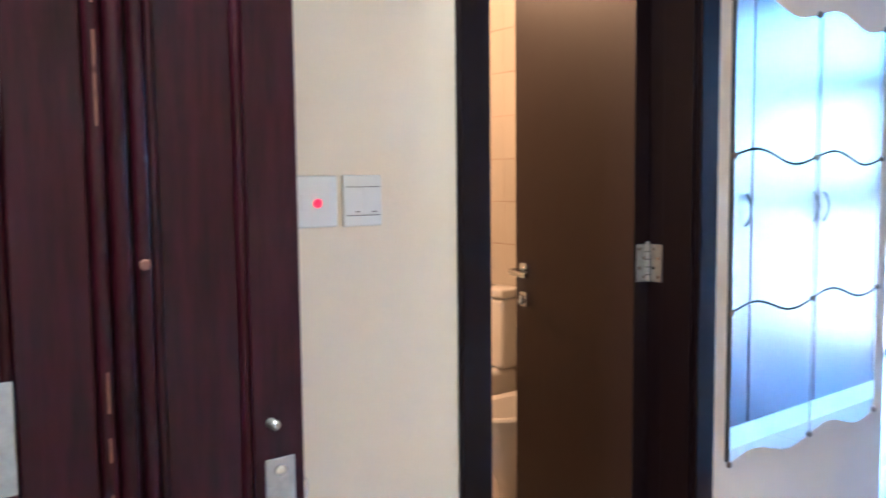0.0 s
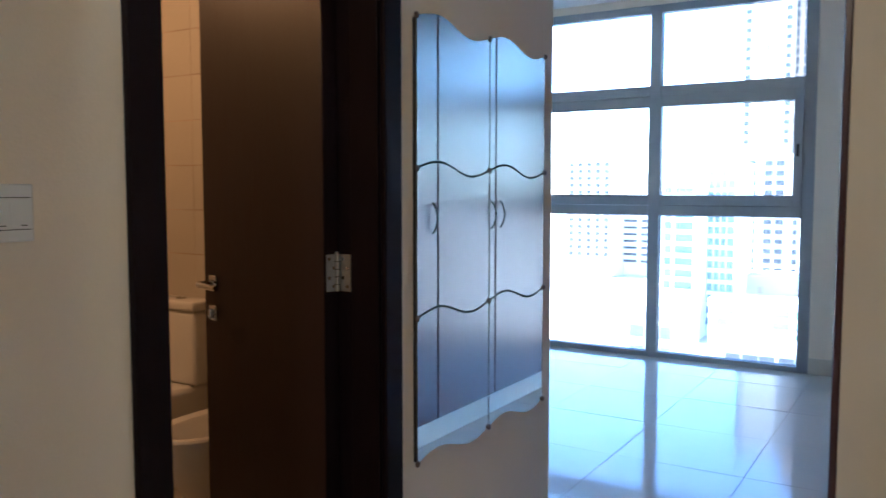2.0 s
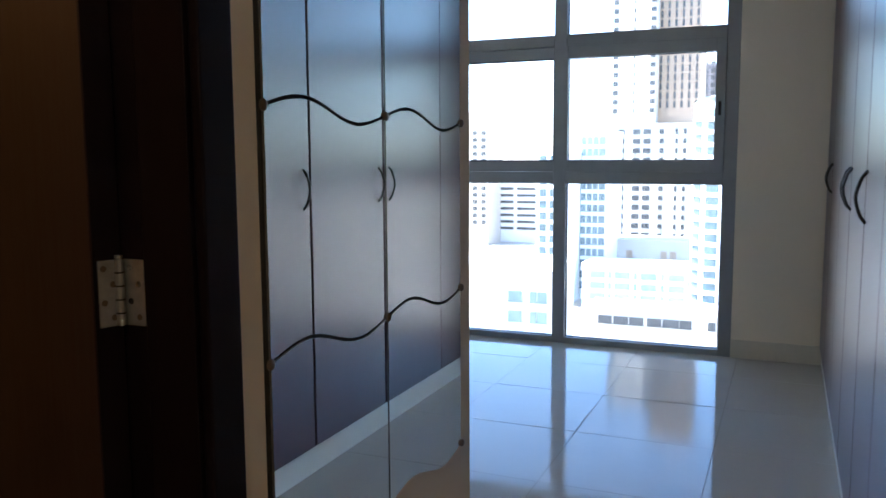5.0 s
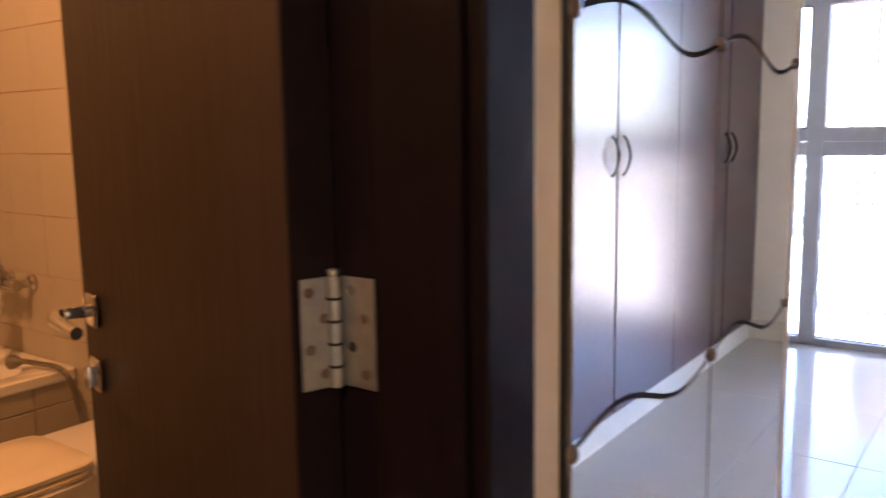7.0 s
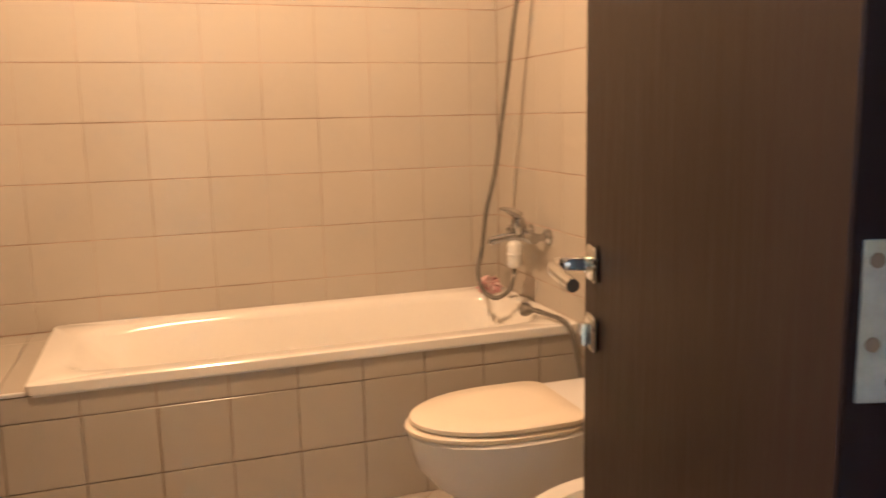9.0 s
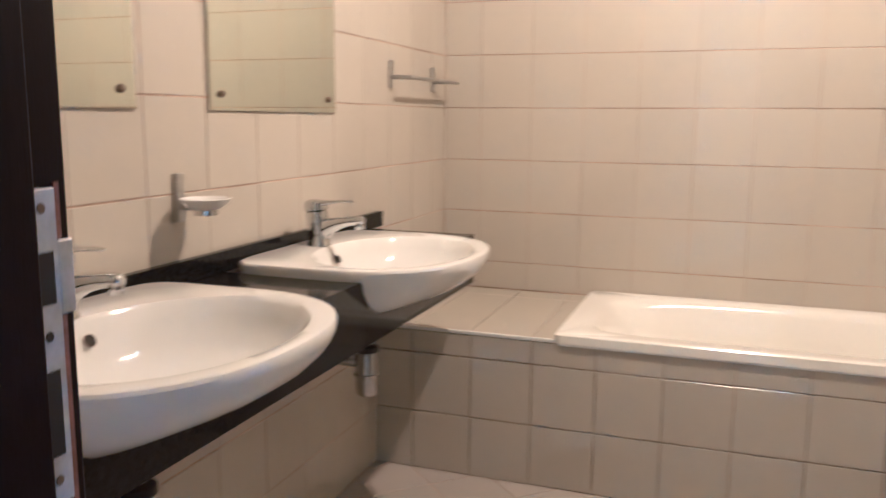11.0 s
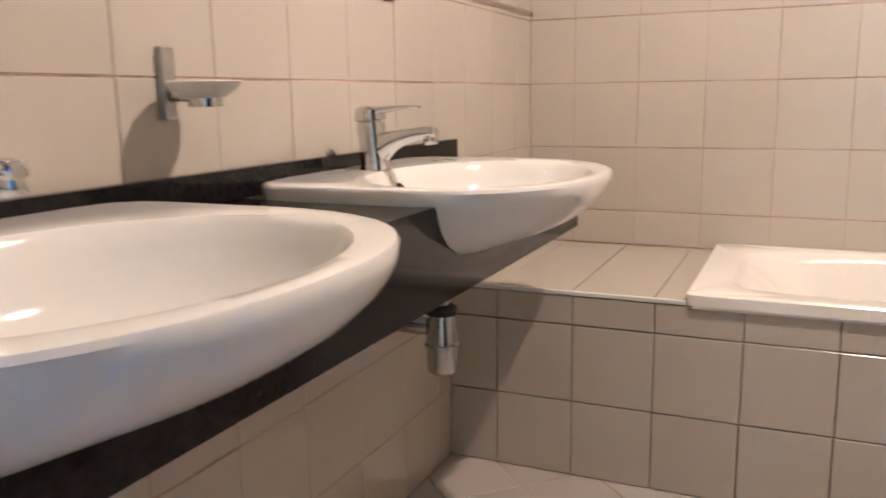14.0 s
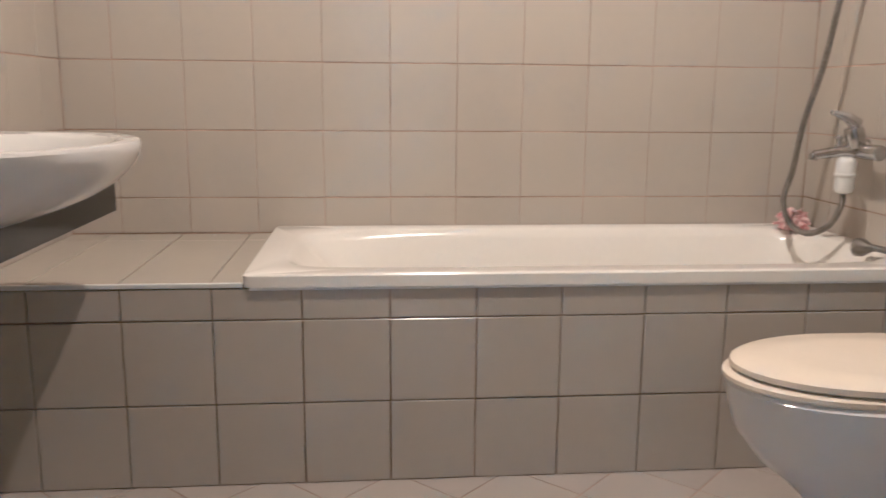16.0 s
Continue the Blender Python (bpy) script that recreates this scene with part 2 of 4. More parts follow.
def tile_mesh(w, h, mat, thick=0.008, edge=0.0012):
    key = (round(w, 4), round(h, 4), mat.name, thick)
    if key not in TILE_MESHES:
        me = bpy.data.meshes.new("tile")
        w2, h2, e = w / 2, h / 2, edge
        v = [(x * w2, y * h2, 0) for x, y in ((-1, -1), (1, -1), (1, 1), (-1, 1))]
        v += [(x * w2, y * h2, thick - e) for x, y in ((-1, -1), (1, -1), (1, 1), (-1, 1))]
        v += [(x * (w2 - e), y * (h2 - e), thick) for x, y in ((-1, -1), (1, -1), (1, 1), (-1, 1))]
        f = [(8, 9, 10, 11)] + [(a + i, a + (i + 1) % 4, b + (i + 1) % 4, b + i) for a, b in ((0, 4), (4, 8)) for i in range(4)]
        me.from_pydata(v, [], f)
        me.materials.append(mat)
        TILE_MESHES[key] = me
    return TILE_MESHES[key]


def tile_at(name, parent, m, w, h, mat, thick=0.008):
    ob = new(name, tile_mesh(w, h, mat, thick))
    ob.parent = parent
    jit = pose(random.uniform(-0.0004, 0.0004), random.uniform(-0.0004, 0.0004), random.uniform(-0.0005, 0.0003), random.uniform(-0.12, 0.12), random.uniform(-0.12, 0.12), random.uniform(-0.1, 0.1))
    ob.matrix_world = m @ jit
    return ob


def spans(lo, hi, first, step, joint=0.0022, least=0.012):
    """Tile runs between lo and hi with joints at first + k * step."""
    cuts = [lo] + [first + k * step for k in range(-40, 60) if lo + 0.004 < first + k * step < hi - 0.004] + [hi]
    return [(a + joint / 2, b - joint / 2) for a, b in zip(cuts, cuts[1:]) if b - a > least]


# ---------- large structure ----------
WN, WS = -0.148, -0.005          # the two faces of the wall with the bathroom door
BX0, BX1, BY1 = -0.008, 2.27, 2.685   # tiled faces of the bathroom
RX1, RY0, RY1 = 5.83, -1.75, 2.685    # window wall and side walls of the room
H = 2.72
structure("wall_north", boxes((-0.90, 0.65, WN, -0.0165, 0, H), (1.45, 2.46, WN, -0.0165, 0, H), (0.65, 1.45, WN, -0.0165, 2.13, H)), PAINT)
structure("wall_bath_west", boxes((-0.17, -0.0195, -0.0165, 2.84, 0, H)), PAINT)
structure("wall_bath_north", boxes((-0.0195, 2.2815, 2.6965, 2.84, 0, H)), PAINT)
structure("wall_bath_east", boxes((2.2815, 2.46, -0.0165, 2.84, 0, H)), PAINT)
structure("wall_room_north", boxes((2.46, 5.98, RY1, 2.84, 0, H)), PAINT)
structure("wall_window", boxes((RX1, 5.98, -1.90, -0.612, 0, H), (RX1, 5.98, 2.565, RY1, 0, H), (RX1, 5.98, -0.612, 2.565, 2.66, H)), PAINT)
structure("wall_south", boxes((-0.75, RX1, -1.90, RY0, 0, H)), PAINT)
structure("wall_return", boxes((2.19, 2.31, RY0, -1.142, 0, H), bev=0.003), PAINT)
structure("wall_entry", boxes((-0.90, -0.75, -0.30, WN, 0, H), (-0.90, -0.75, -1.90, -1.24, 0, H), (-0.90, -0.75, -1.24, -0.30, 2.16, H)), PAINT)
structure("wall_landing", boxes((-2.30, -0.90, -0.30, -0.15, 0, H), (-2.30, -0.90, -1.39, -1.24, 0, H), (-2.45, -2.30, -1.39, -0.15, 0, H)), PAINT)
structure("floor", boxes((-2.45, 5.98, -1.90, -0.148, -0.15, -0.0015), (2.46, 5.98, -0.148, 2.84, -0.15, -0.0015), (0.69, 1.407, -0.148, -0.0005, -0.15, -0.0015)), SEAM)
structure("ceiling", boxes((-2.45, 5.98, -1.90, 2.84, H, H + 0.15)), CEIL)
structure("ceiling_bath", boxes((-0.0195, 2.2815, -0.0165, 2.6965, 2.40, 2.46)), CEIL)
floor_bath = structure("floor_bath", boxes((-0.0195, 2.2815, -0.0005, 2.6965, -0.15, -0.0015)), GROUT)
lin_w = structure("wall_lining_west", boxes((-0.0195, -0.0096, -0.0065, 2.6866, 0, 2.40)), GROUT)
lin_n = structure("wall_lining_north", boxes((-0.0096, 2.2716, 2.6866, 2.6965, 0, 2.40)), GROUT)
lin_e = structure("wall_lining_east", boxes((2.2716, 2.2815, -0.0065, 2.6866, 0, 2.40)), GROUT)
lin_s = structure("wall_lining_south", boxes((-0.0195, 0.65, -0.0165, -0.0066, 0, 2.40), (1.45, 2.2815, -0.0165, -0.0066, 0, 2.40), (0.65, 1.45, -0.0165, -0.0066, 2.13, 2.40)), GROUT)
structure("skirting", boxes((RX1 - 0.014, RX1, RY0, -0.612, 0, 0.115), bev=0.003), STONE_P)


# ---------- the bathroom door ----------
def bathroom_door():
    d = tagged(thing("door_1", "dark wood bathroom door standing open into the tiled bathroom", "door", (1.398, -0.012, 0)), kind="structure")

    def fit(name, bm, mat, label="", smooth=False, under=None):
        bmesh.ops.translate(bm, verts=bm.verts, vec=(-1.398, 0.012, 0))
        return part(name, bm, mat, under or d, label, smooth)

    fit("jamb", boxes((0.65, 0.690, WN, -0.001, 0, 2.13), bev=0.002), FRAME)
    fit("jamb", boxes((1.401, 1.45, WN, -0.001, 0, 2.13), bev=0.002), FRAME)
    fit("door_stop", boxes((0.690, 0.7025, WN, -0.037, 0, 2.08), bev=0.002), FRAME)
    fit("door_stop", boxes((1.3885, 1.401, WN, -0.060, 0, 2.08), bev=0.002), FRAME)
    fit("head", boxes((0.690, 1.401, WN, -0.001, 2.085, 2.13), bev=0.002), FRAME)
    for a, b in ((0.642, 0.717), (1.397, 1.472)):
        fit("architrave", boxes((a, b, -0.166, WN, 0, 2.16), bev=0.004, seg=3), FRAME)
    fit("architrave", boxes((0.717, 1.397, -0.166, WN, 2.09, 2.16), bev=0.004, seg=3), FRAME)
    # strike plate let roughly into the jamb, its two pockets drawn as dark shade
    x = 0.6900
    sp = boxes((x, x + 0.0018, -0.0365, -0.0125, 0.910, 1.112), bev=0.0006, seg=1)
    cube(sp, x, x + 0.0018, -0.0125, -0.0006, 1.032, 1.079, bev=0.0006, seg=1)
    plate = fit("strike_plate", sp, ZINC, "scratched steel strike plate")
    fit("latch_pocket_shade", boxes((x + 0.0005, x + 0.0022, -0.030, -0.0165, 1.040, 1.073), bev=0.0004, seg=1), SHADE_BLACK, under=plate)
    fit("bolt_pocket_shade", boxes((x + 0.0005, x + 0.0022, -0.030, -0.0175, 0.942, 0.998), bev=0.0004, seg=1), SHADE_BLACK, under=plate)
    # the middle disc is an empty screw hole, its shade drawn dark
    for z in (0.926, 1.020, 1.100):
        s = bmesh.new()
        lathe(s, [(0.0034, 0), (0.0034, 0.0004), (0.0026, 0.0006)], (x + 0.0016, -0.024, z), (1, 0, 0), 14)
        fit("screw", s, CLIP if z != 1.020 else SHADE_BLACK, under=plate)
    fit("chipped_edge", boxes((x, x + 0.0012, -0.0125, -0.0085, 0.900, 1.031), (x, x + 0.0012, -0.0125, -0.0085, 1.080, 1.115), (x, x + 0.0012, -0.0375, -0.0085, 0.900, 0.906)), RAWWOOD, "bare chipped wood round the plate")
    # leaf, about its hinge side
    leaf = part("leaf", boxes((0.004, 0.690, 0.0, 0.045, 0.008, 2.078), bev=0.0015, seg=1), WENGE, d, "dark brown laminate door leaf")
    part("edge_band", boxes((0.0022, 0.004, 0.001, 0.044, 0.010, 2.076)), FRAME, leaf, "black lipping on the hinge edge")
    leaf.matrix_local = pose(0, 0, 0, 0, 0, 73.6)

    def on_leaf(name, bm, mat, label=""):
        return part(name, bm, mat, leaf, label, True)

    for z, kind in ((0.998, "lever_handle"), (0.902, "lock_escutcheon")):
        b = boxes((0.602, 0.650, 0.045, 0.0545, z - 0.025, z + 0.025), bev=0.006, seg=3)
        if kind == "lever_handle":
            rod(b, (0.626, 0.054, z), (0.626, 0.098, z), 0.0095)
            tube(b, smooth_path([(0.628, 0.094, z), (0.610, 0.104, z - 0.001), (0.575, 0.106, z - 0.002), (0.505, 0.101, z - 0.004)]), lambda s: 0.0105 - 0.002 * s, 14)
        else:
            cube(b, 0.617, 0.634, 0.0545, 0.066, z - 0.018, z + 0.014, bev=0.004)
        on_leaf(kind, b, CHROME, "polished chrome " + kind.replace("_", " "))
        b = boxes((0.602, 0.650, -0.010, 0.0, z - 0.025, z + 0.025), bev=0.006, seg=3)
        if kind == "lever_handle":
            rod(b, (0.626, -0.054, z), (0.626, -0.008, z), 0.0095)
            tube(b, smooth_path([(0.628, -0.05, z), (0.61, -0.058, z), (0.505, -0.055, z)]), 0.0095, 12)
        on_leaf(kind, b, CHROME)
    # butt hinge with five knuckles
    hx, hy, z0, z1 = 1.3905, -0.0125, 1.027, 1.127
    h = bmesh.new()
    zs = [z0 + (z1 - z0) * i / 5 for i in range(6)]
    prof = []
    for a, b in zip(zs, zs[1:]):
        prof += [(0.0048, a), (0.0066, a + 0.0008), (0.0066, b - 0.0022), (0.0050, b - 0.0014)]
    prof += [(0.0050, z1), (0.0062, z1 + 0.001), (0.0058, z1 + 0.004), (0.002, z1 + 0.005)]
    lathe(h, prof, (hx, hy, 0), (0, 0, 1), 20)
    hinge = fit("hinge", h, STEEL, "steel butt hinge", True)
    # dark rings draw the shade between the knuckles
    for z in zs[1:-1]:
        k = bmesh.new()
        lathe(k, [(0.0060, 0), (0.00672, 0.0003), (0.00672, 0.0019), (0.0060, 0.0022)], (hx, hy, z - 0.0024), (0, 0, 1), 20)
        fit("knuckle_gap_shade", k, SHADE_BLACK, under=hinge)
    zz = (1.113, 1.089, 1.063, 1.040)
    a = boxes((1.3975, 1.4008, -0.052, -0.014, z0, z1 - 0.002), bev=0.0005, seg=1)
    cube(a, 1.389, 1.4008, -0.0150, -0.0125, z0, z1 - 0.002)
    fit("hinge_plate", a, STEEL, under=hinge)
    for i, z in enumerate(zz):
        s = bmesh.new()
        lathe(s, [(0.0048, 0), (0.0046, 0.0008), (0.002, 0.0004)], (1.3976, -0.026 - 0.015 * (i % 2), z), (-1, 0, 0), 12)
        fit("screw", s, (DULLCHROME, DULLCHROME, SHADE_BLACK, CLIP)[i], smooth=True, under=hinge)
    b = boxes((-0.0002, 0.0038, 0.003, 0.038, z0, z1 - 0.002), bev=0.0005, seg=1)
    lp = part("leaf_hinge_plate", b, STEEL, leaf)
    for i, z in enumerate(zz):
        s = bmesh.new()
        lathe(s, [(0.0048, 0), (0.0046, 0.0008), (0.002, 0.0004)], (0.0, 0.030 - 0.014 * (i % 2), z), (-1, 0, 0), 12)
        part("screw", s, CLIP, leaf, smooth=True)
    return d


bathroom_door()


# ---------- the entrance door ----------
def entrance_door():
    d = tagged(thing("door_2", "open entrance door of worn dark red mahogany", "door", (-0.62, -0.33, 0)), kind="structure")
    f = -0.36

    def fit(name, bm, mat=MAHOG, label="", smooth=False, under=None):
        bmesh.ops.translate(bm, verts=bm.verts, vec=(0.62, 0.33, 0))
        return part(name, bm, mat, under or d, label, smooth)

    core = fit("core", boxes((-0.62, 0.197, f + 0.010, f + 0.045, 0.01, 2.12), bev=0.002))
    for a, b in ((0.122, 0.197), (-0.16, -0.075), (-0.62, -0.50)):
        fit("stile", boxes((a, b, f, f + 0.010, 0.01, 2.12), bev=0.003), under=core)
    for a, b in ((0.012, 0.20), (1.96, 2.12)):
        fit("rail", boxes((-0.50, -0.16, f, f + 0.010, a, b), (-0.003, 0.122, f, f + 0.010, a, b), bev=0.003), under=core)
    for x, r in ((-0.012, 0.010), (-0.038, 0.012), (-0.062, 0.010)):
        m = bmesh.new()
        rod(m, (x, f + 0.006, 0.02), (x, f + 0.006, 2.11), r, 14)
        fit("moulding", m, smooth=True, under=core)
    for x in (0.116, 0.004, -0.168, -0.49):
        m = bmesh.new()
        rod(m, (x, f + 0.008, 0.20), (x, f + 0.008, 1.96), 0.007, 10)
        fit("bead", m, smooth=True, under=core)
    m = bmesh.new()
    for i, (z, ln) in enumerate(((1.42, 0.05), (1.36, 0.07), (1.50, 0.03), (1.02, 0.05), (0.96, 0.03), (1.62, 0.06), (0.88, 0.04))):
        cube(m, -0.0635, -0.0605, f - 0.0046, f - 0.0035, z, z + ln, bev=0.0004, seg=1)
    fit("worn_edge", m, RAWWOOD, "bare wood showing through worn lacquer", under=core)
    k = bmesh.new()
    lathe(k, [(0.0075, 0), (0.006, 0.0015), (0.002, 0.002)], (-0.013, f - 0.0035, 1.195), (0, -1, 0), 7)
    fit("chipped_knot", k, RAWWOOD, under=core)
    lock = fit("lock_plate", boxes((0.137, 0.181, f - 0.003, f, 0.76, 0.918), bev=0.0015), STEEL, "steel lock plate with keyhole")
    k = bmesh.new()
    lathe(k, [(0.0085, 0), (0.0085, 0.004), (0.006, 0.0055)], (0.158, f - 0.003, 0.900), (0, -1, 0), 18)
    fit("lock_cylinder", k, DULLCHROME, smooth=True, under=lock)
    k = bmesh.new()
    lathe(k, [(0.007, 0), (0.006, 0.012), (0.007, 0.016), (0.004, 0.02)], (0.147, f, 0.968), (0, -1, 0), 14)
    fit("peephole_knob", k, STEEL, smooth=True, under=core)
    fit("bolt_faceplate", boxes((0.1965, 0.2005, f + 0.010, f + 0.034, 0.72, 0.882), bev=0.001), STEEL, under=core)
    fit("latch_bolt", boxes((0.2005, 0.209, f + 0.014, f + 0.028, 0.845, 0.872), bev=0.002), CHROME, under=core)
    fit("push_plate", boxes((-0.235, -0.163, f - 0.0025, f, 0.945, 1.075), bev=0.001), STEEL, under=core)
    return d


entrance_door()


# ---------- the big window ----------
def window():
    w = tagged(thing("window_1", "full height grey aluminium window over the city", "window", (RX1, 0, 0)), kind="structure")

    def bar(name, y0, y1, z0, z1, d0=0.0, d1=0.075):
        return part(name, boxes((d0, d1, y0, y1, z0, z1), bev=0.003), ALU, w)

    def pane(y0, y1, z0, z1, d=0.035):
        p = part("pane", boxes((d, d + 0.006, y0, y1, z0, z1)), PANE, w)
        p.visible_shadow = False
        g = boxes((d - 0.004, d + 0.010, y0 - 0.004, y0 + 0.004, z0, z1), (d - 0.004, d + 0.010, y1 - 0.004, y1 + 0.004, z0, z1), (d - 0.004, d + 0.010, y0 + 0.004, y1 - 0.004, z0 - 0.004, z0 + 0.004), (d - 0.004, d + 0.010, y0 + 0.004, y1 - 0.004, z1 - 0.004, z1 + 0.004))
        part("gasket", g, RUBBER, p)

    lo, mid, up, top = 0.040, (1.090, 1.165), (1.985, 2.062), 2.60
    ys = [(-0.612, -0.535), (0.463, 0.548), (1.470, 1.555), (2.490, 2.565)]
    for a, b in ys:
        bar("mullion", a, b, 0.0, 2.66)
    for (_, a), (b, _) in zip(ys, ys[1:]):
        bar("sill_bar", a, b, 0.0, lo)
        bar("transom", a, b, *mid)
        bar("transom", a, b, *up)
        bar("head_bar", a, b, top, 2.66)
        pane(a + 0.003, b - 0.003, lo, mid[0])
        pane(a + 0.003, b - 0.003, up[1], top)
        o = 0.0 if a < 0 else 0.03
        stile = 0.060 if a < 0 else 0.006
        # opening sash inside the middle light
        for y0, y1, z0, z1 in ((a + 0.001, a + stile, mid[1] + 0.001, up[0] - 0.001), (b - 0.012, b - 0.001, mid[1] + 0.001, up[0] - 0.001), (a + stile, b - 0.012, mid[1] + 0.001, 1.240), (a + stile, b - 0.012, 1.906, up[0] - 0.001)):
            part("sash_rail", boxes((-0.012 + o, 0.045, y0, y1, z0, z1), bev=0.002), ALU, w)
        pane(a + stile, b - 0.012, 1.240, 1.906, 0.02)
    part("latch", boxes((-0.016, -0.012, -0.512, -0.494, 1.515, 1.60), bev=0.002), SHADE_BLACK, w, "black recessed latch")
    return w


window()


# ---------- mirrors on the corridor wall ----------
def wavy_mirror():
    xs, zs = (1.548, 1.961, 2.369), (0.540, 0.944, 1.352, 1.755)
    t = thing("wavy_wall_mirror", "six piece mirror with wavy edges screwed to the wall", "mirror", (1.96, WN, 0.54))
    gap = 0.0035

    def wave(x, a, b):
        s = (x - a) / (b - a)
        return 0.021 * math.sin(2 * math.pi * s) * (0.75 + 0.25 * math.sin(math.pi * s))

    def shift(bm):
        bmesh.ops.translate(bm, verts=bm.verts, vec=(-1.96, -WN, -0.54))
        return bm

    for a, b in zip(xs, xs[1:]):
        for z0, z1 in zip(zs, zs[1:]):
            e0 = gap if z0 > 0.6 else 0.0
            e1 = gap if z1 < 1.7 else 0.0
            bm, n = bmesh.new(), 40
            fr, bk = [], []
            x0, x1 = a + 0.0034, b - 0.0034
            for i in range(n + 1):
                x = x0 + (x1 - x0) * i / n
                lo, hi = z0 + wave(x, a, b) + e0, z1 + wave(x, a, b) - e1
                fr.append([bm.verts.new((x, -0.1600, z)) for z in (lo, hi)])
                bk.append([bm.verts.new((x, -0.1555, z)) for z in (lo, hi)])
            for i in range(n):
                bm.faces.new((fr[i][0], fr[i + 1][0], fr[i + 1][1], fr[i][1])).material_index = 1
                bm.faces.new((bk[i][0], bk[i][1], bk[i + 1][1], bk[i + 1][0]))
                bm.faces.new((fr[i][1], fr[i + 1][1], bk[i + 1][1], bk[i][1]))
                bm.faces.new((fr[i][0], bk[i][0], bk[i + 1][0], fr[i + 1][0]))
            bm.faces.new((fr[0][0], fr[0][1], bk[0][1], bk[0][0]))
            bm.faces.new((fr[n][0], bk[n][0], bk[n][1], fr[n][1]))
            ob = part("mirror_panel", shift(bm), BACKING, t)
            ob.data.materials.append(SILVER)
    # added dark board that puts shade into the gaps between panels
    bm = bmesh.new()
    for a, b in zip(xs, xs[1:]):
        n = 40
        pts = []
        for i in range(n + 1):
            x = a + (b - a) * i / n
            pts.append([bm.verts.new((x, y, z)) for y in (-0.1554, WN) for z in (zs[0] + wave(x, a, b) + 0.004, zs[3] + wave(x, a, b) - 0.004)])
        for p, q in zip(pts, pts[1:]):
            for i, j in ((0, 1), (1, 3), (3, 2), (2, 0)):
                bm.faces.new((p[i], q[i], q[j], p[j]))
        bm.faces.new([pts[0][k] for k in (0, 1, 3, 2)])
        bm.faces.new([pts[-1][k] for k in (2, 3, 1, 0)])
    part("gap_shade_board", shift(bm), GAP_SHADE, t, "added dark board for the shade in the mirror gaps")
    for x in xs:
        for z in zs:
            c = bmesh.new()
            lathe(c, [(0.0095, 0), (0.0095, 0.003), (0.007, 0.0058), (0.002, 0.007)], (x, -0.1600, z), (0, -1, 0), 16)
            part("clip", shift(c), CLIP, t, smooth=True)


wavy_mirror()


# ---------- wardrobe across the corridor ----------
def wardrobe():
    t = thing("fitted_wardrobe", "tall fitted wardrobe with glossy dark red-brown doors", "wardrobe", (4.0, -1.14, 0))

    def fit(name, bm, mat, under=t, label="", smooth=False):
        bmesh.ops.translate(bm, verts=bm.verts, vec=(-4.0, 1.14, 0))
        return part(name, bm, mat, under, label, smooth)

    fit("carcass", boxes((2.312, 5.812, RY0 + 0.002, -1.143, 0.112, 2.70)), FRAME)
    fit("plinth", boxes((2.312, 5.812, -1.70, -1.135, 0.0, 0.110), bev=0.002), PLINTH, label="pale plinth under the doors")
    edges = (2.192, 2.69, 3.205, 3.828, 4.490, 5.220, 5.810)
    grips = {1: ("r",), 2: ("r",), 3: ("l",), 4: ("r",), 5: ("l",)}
    gaps = (0.002, 0.003, 0.0062, 0.0062, 0.0012, 0.0055, 0.003)
    for i, (a, b) in enumerate(zip(edges, edges[1:])):
        door = fit("door", boxes((a + gaps[i], b - gaps[i + 1], -1.141, -1.121, 0.114, 2.69), bev=0.003), LACQ)
        for side in grips.get(i, ()):
            x = b - 0.050 if side == "r" else a + 0.055
            g = bmesh.new()
            tube(g, smooth_path([(x, -1.121, 1.070), (x, -1.104, 1.095), (x, -1.091, 1.147), (x, -1.104, 1.199), (x, -1.121, 1.224)]), 0.0052, 10)
            fit("bow_handle", g, PULL, door, "curved metal pull", True)


wardrobe()


# ---------- switches by the entrance ----------
def switches():
    s = thing("isolator_switch", "white wall switch plate with glowing red indicator", "switch", (0.3395, WN, 1.261), "switches by the entrance")
    part("plate", boxes((-0.0395, 0.0395, -0.007, 0, -0.0435, 0.0435), bev=0.003, seg=3), PLASTIC, s)
    part("rocker", boxes((-0.030, -0.008, -0.0078, -0.007, -0.014, 0.014), bev=0.0004, seg=1), PLASTIC, s)
    part("mark", boxes((-0.028, -0.014, -0.0081, -0.0078, 0.002, 0.0035)), PLASTIC, s)
    b = bmesh.new()
    lathe(b, [(0.0075, 0), (0.0075, 0.002), (0.004, 0.0035)], (0.0005, -0.007, -0.003), (0, -1, 0), 16)
    part("indicator", b, LED, s, "glowing red neon lens", True)
    s = thing("light_switch", "white two gang rocker light switch on the wall", "switch", (0.4295, WN, 1.261), "switches by the entrance")
    part("plate", boxes((-0.0395, 0.0395, -0.0075, 0, -0.0445, 0.0445), bev=0.003, seg=3), PLASTIC, s)
    for x in (-0.0172, 0.0172):
        r = part("rocker", boxes((x - 0.0168, x + 0.0168, -0.0086, -0.0075, -0.024, 0.022), bev=0.0005, seg=1), PLASTIC, s)
        part("mark", boxes((x + 0.000, x + 0.010, -0.0089, -0.0086, -0.020, -0.0185)), SHADE_BLACK, r)
    # dark strips draw the shade of the grooves round the rockers
    for z in (-0.0262, 0.0232):
        part("groove_shade", boxes((-0.0345, 0.0345, -0.0079, -0.0075, z, z + 0.0012)), SHADE_BLACK, s)


switches()


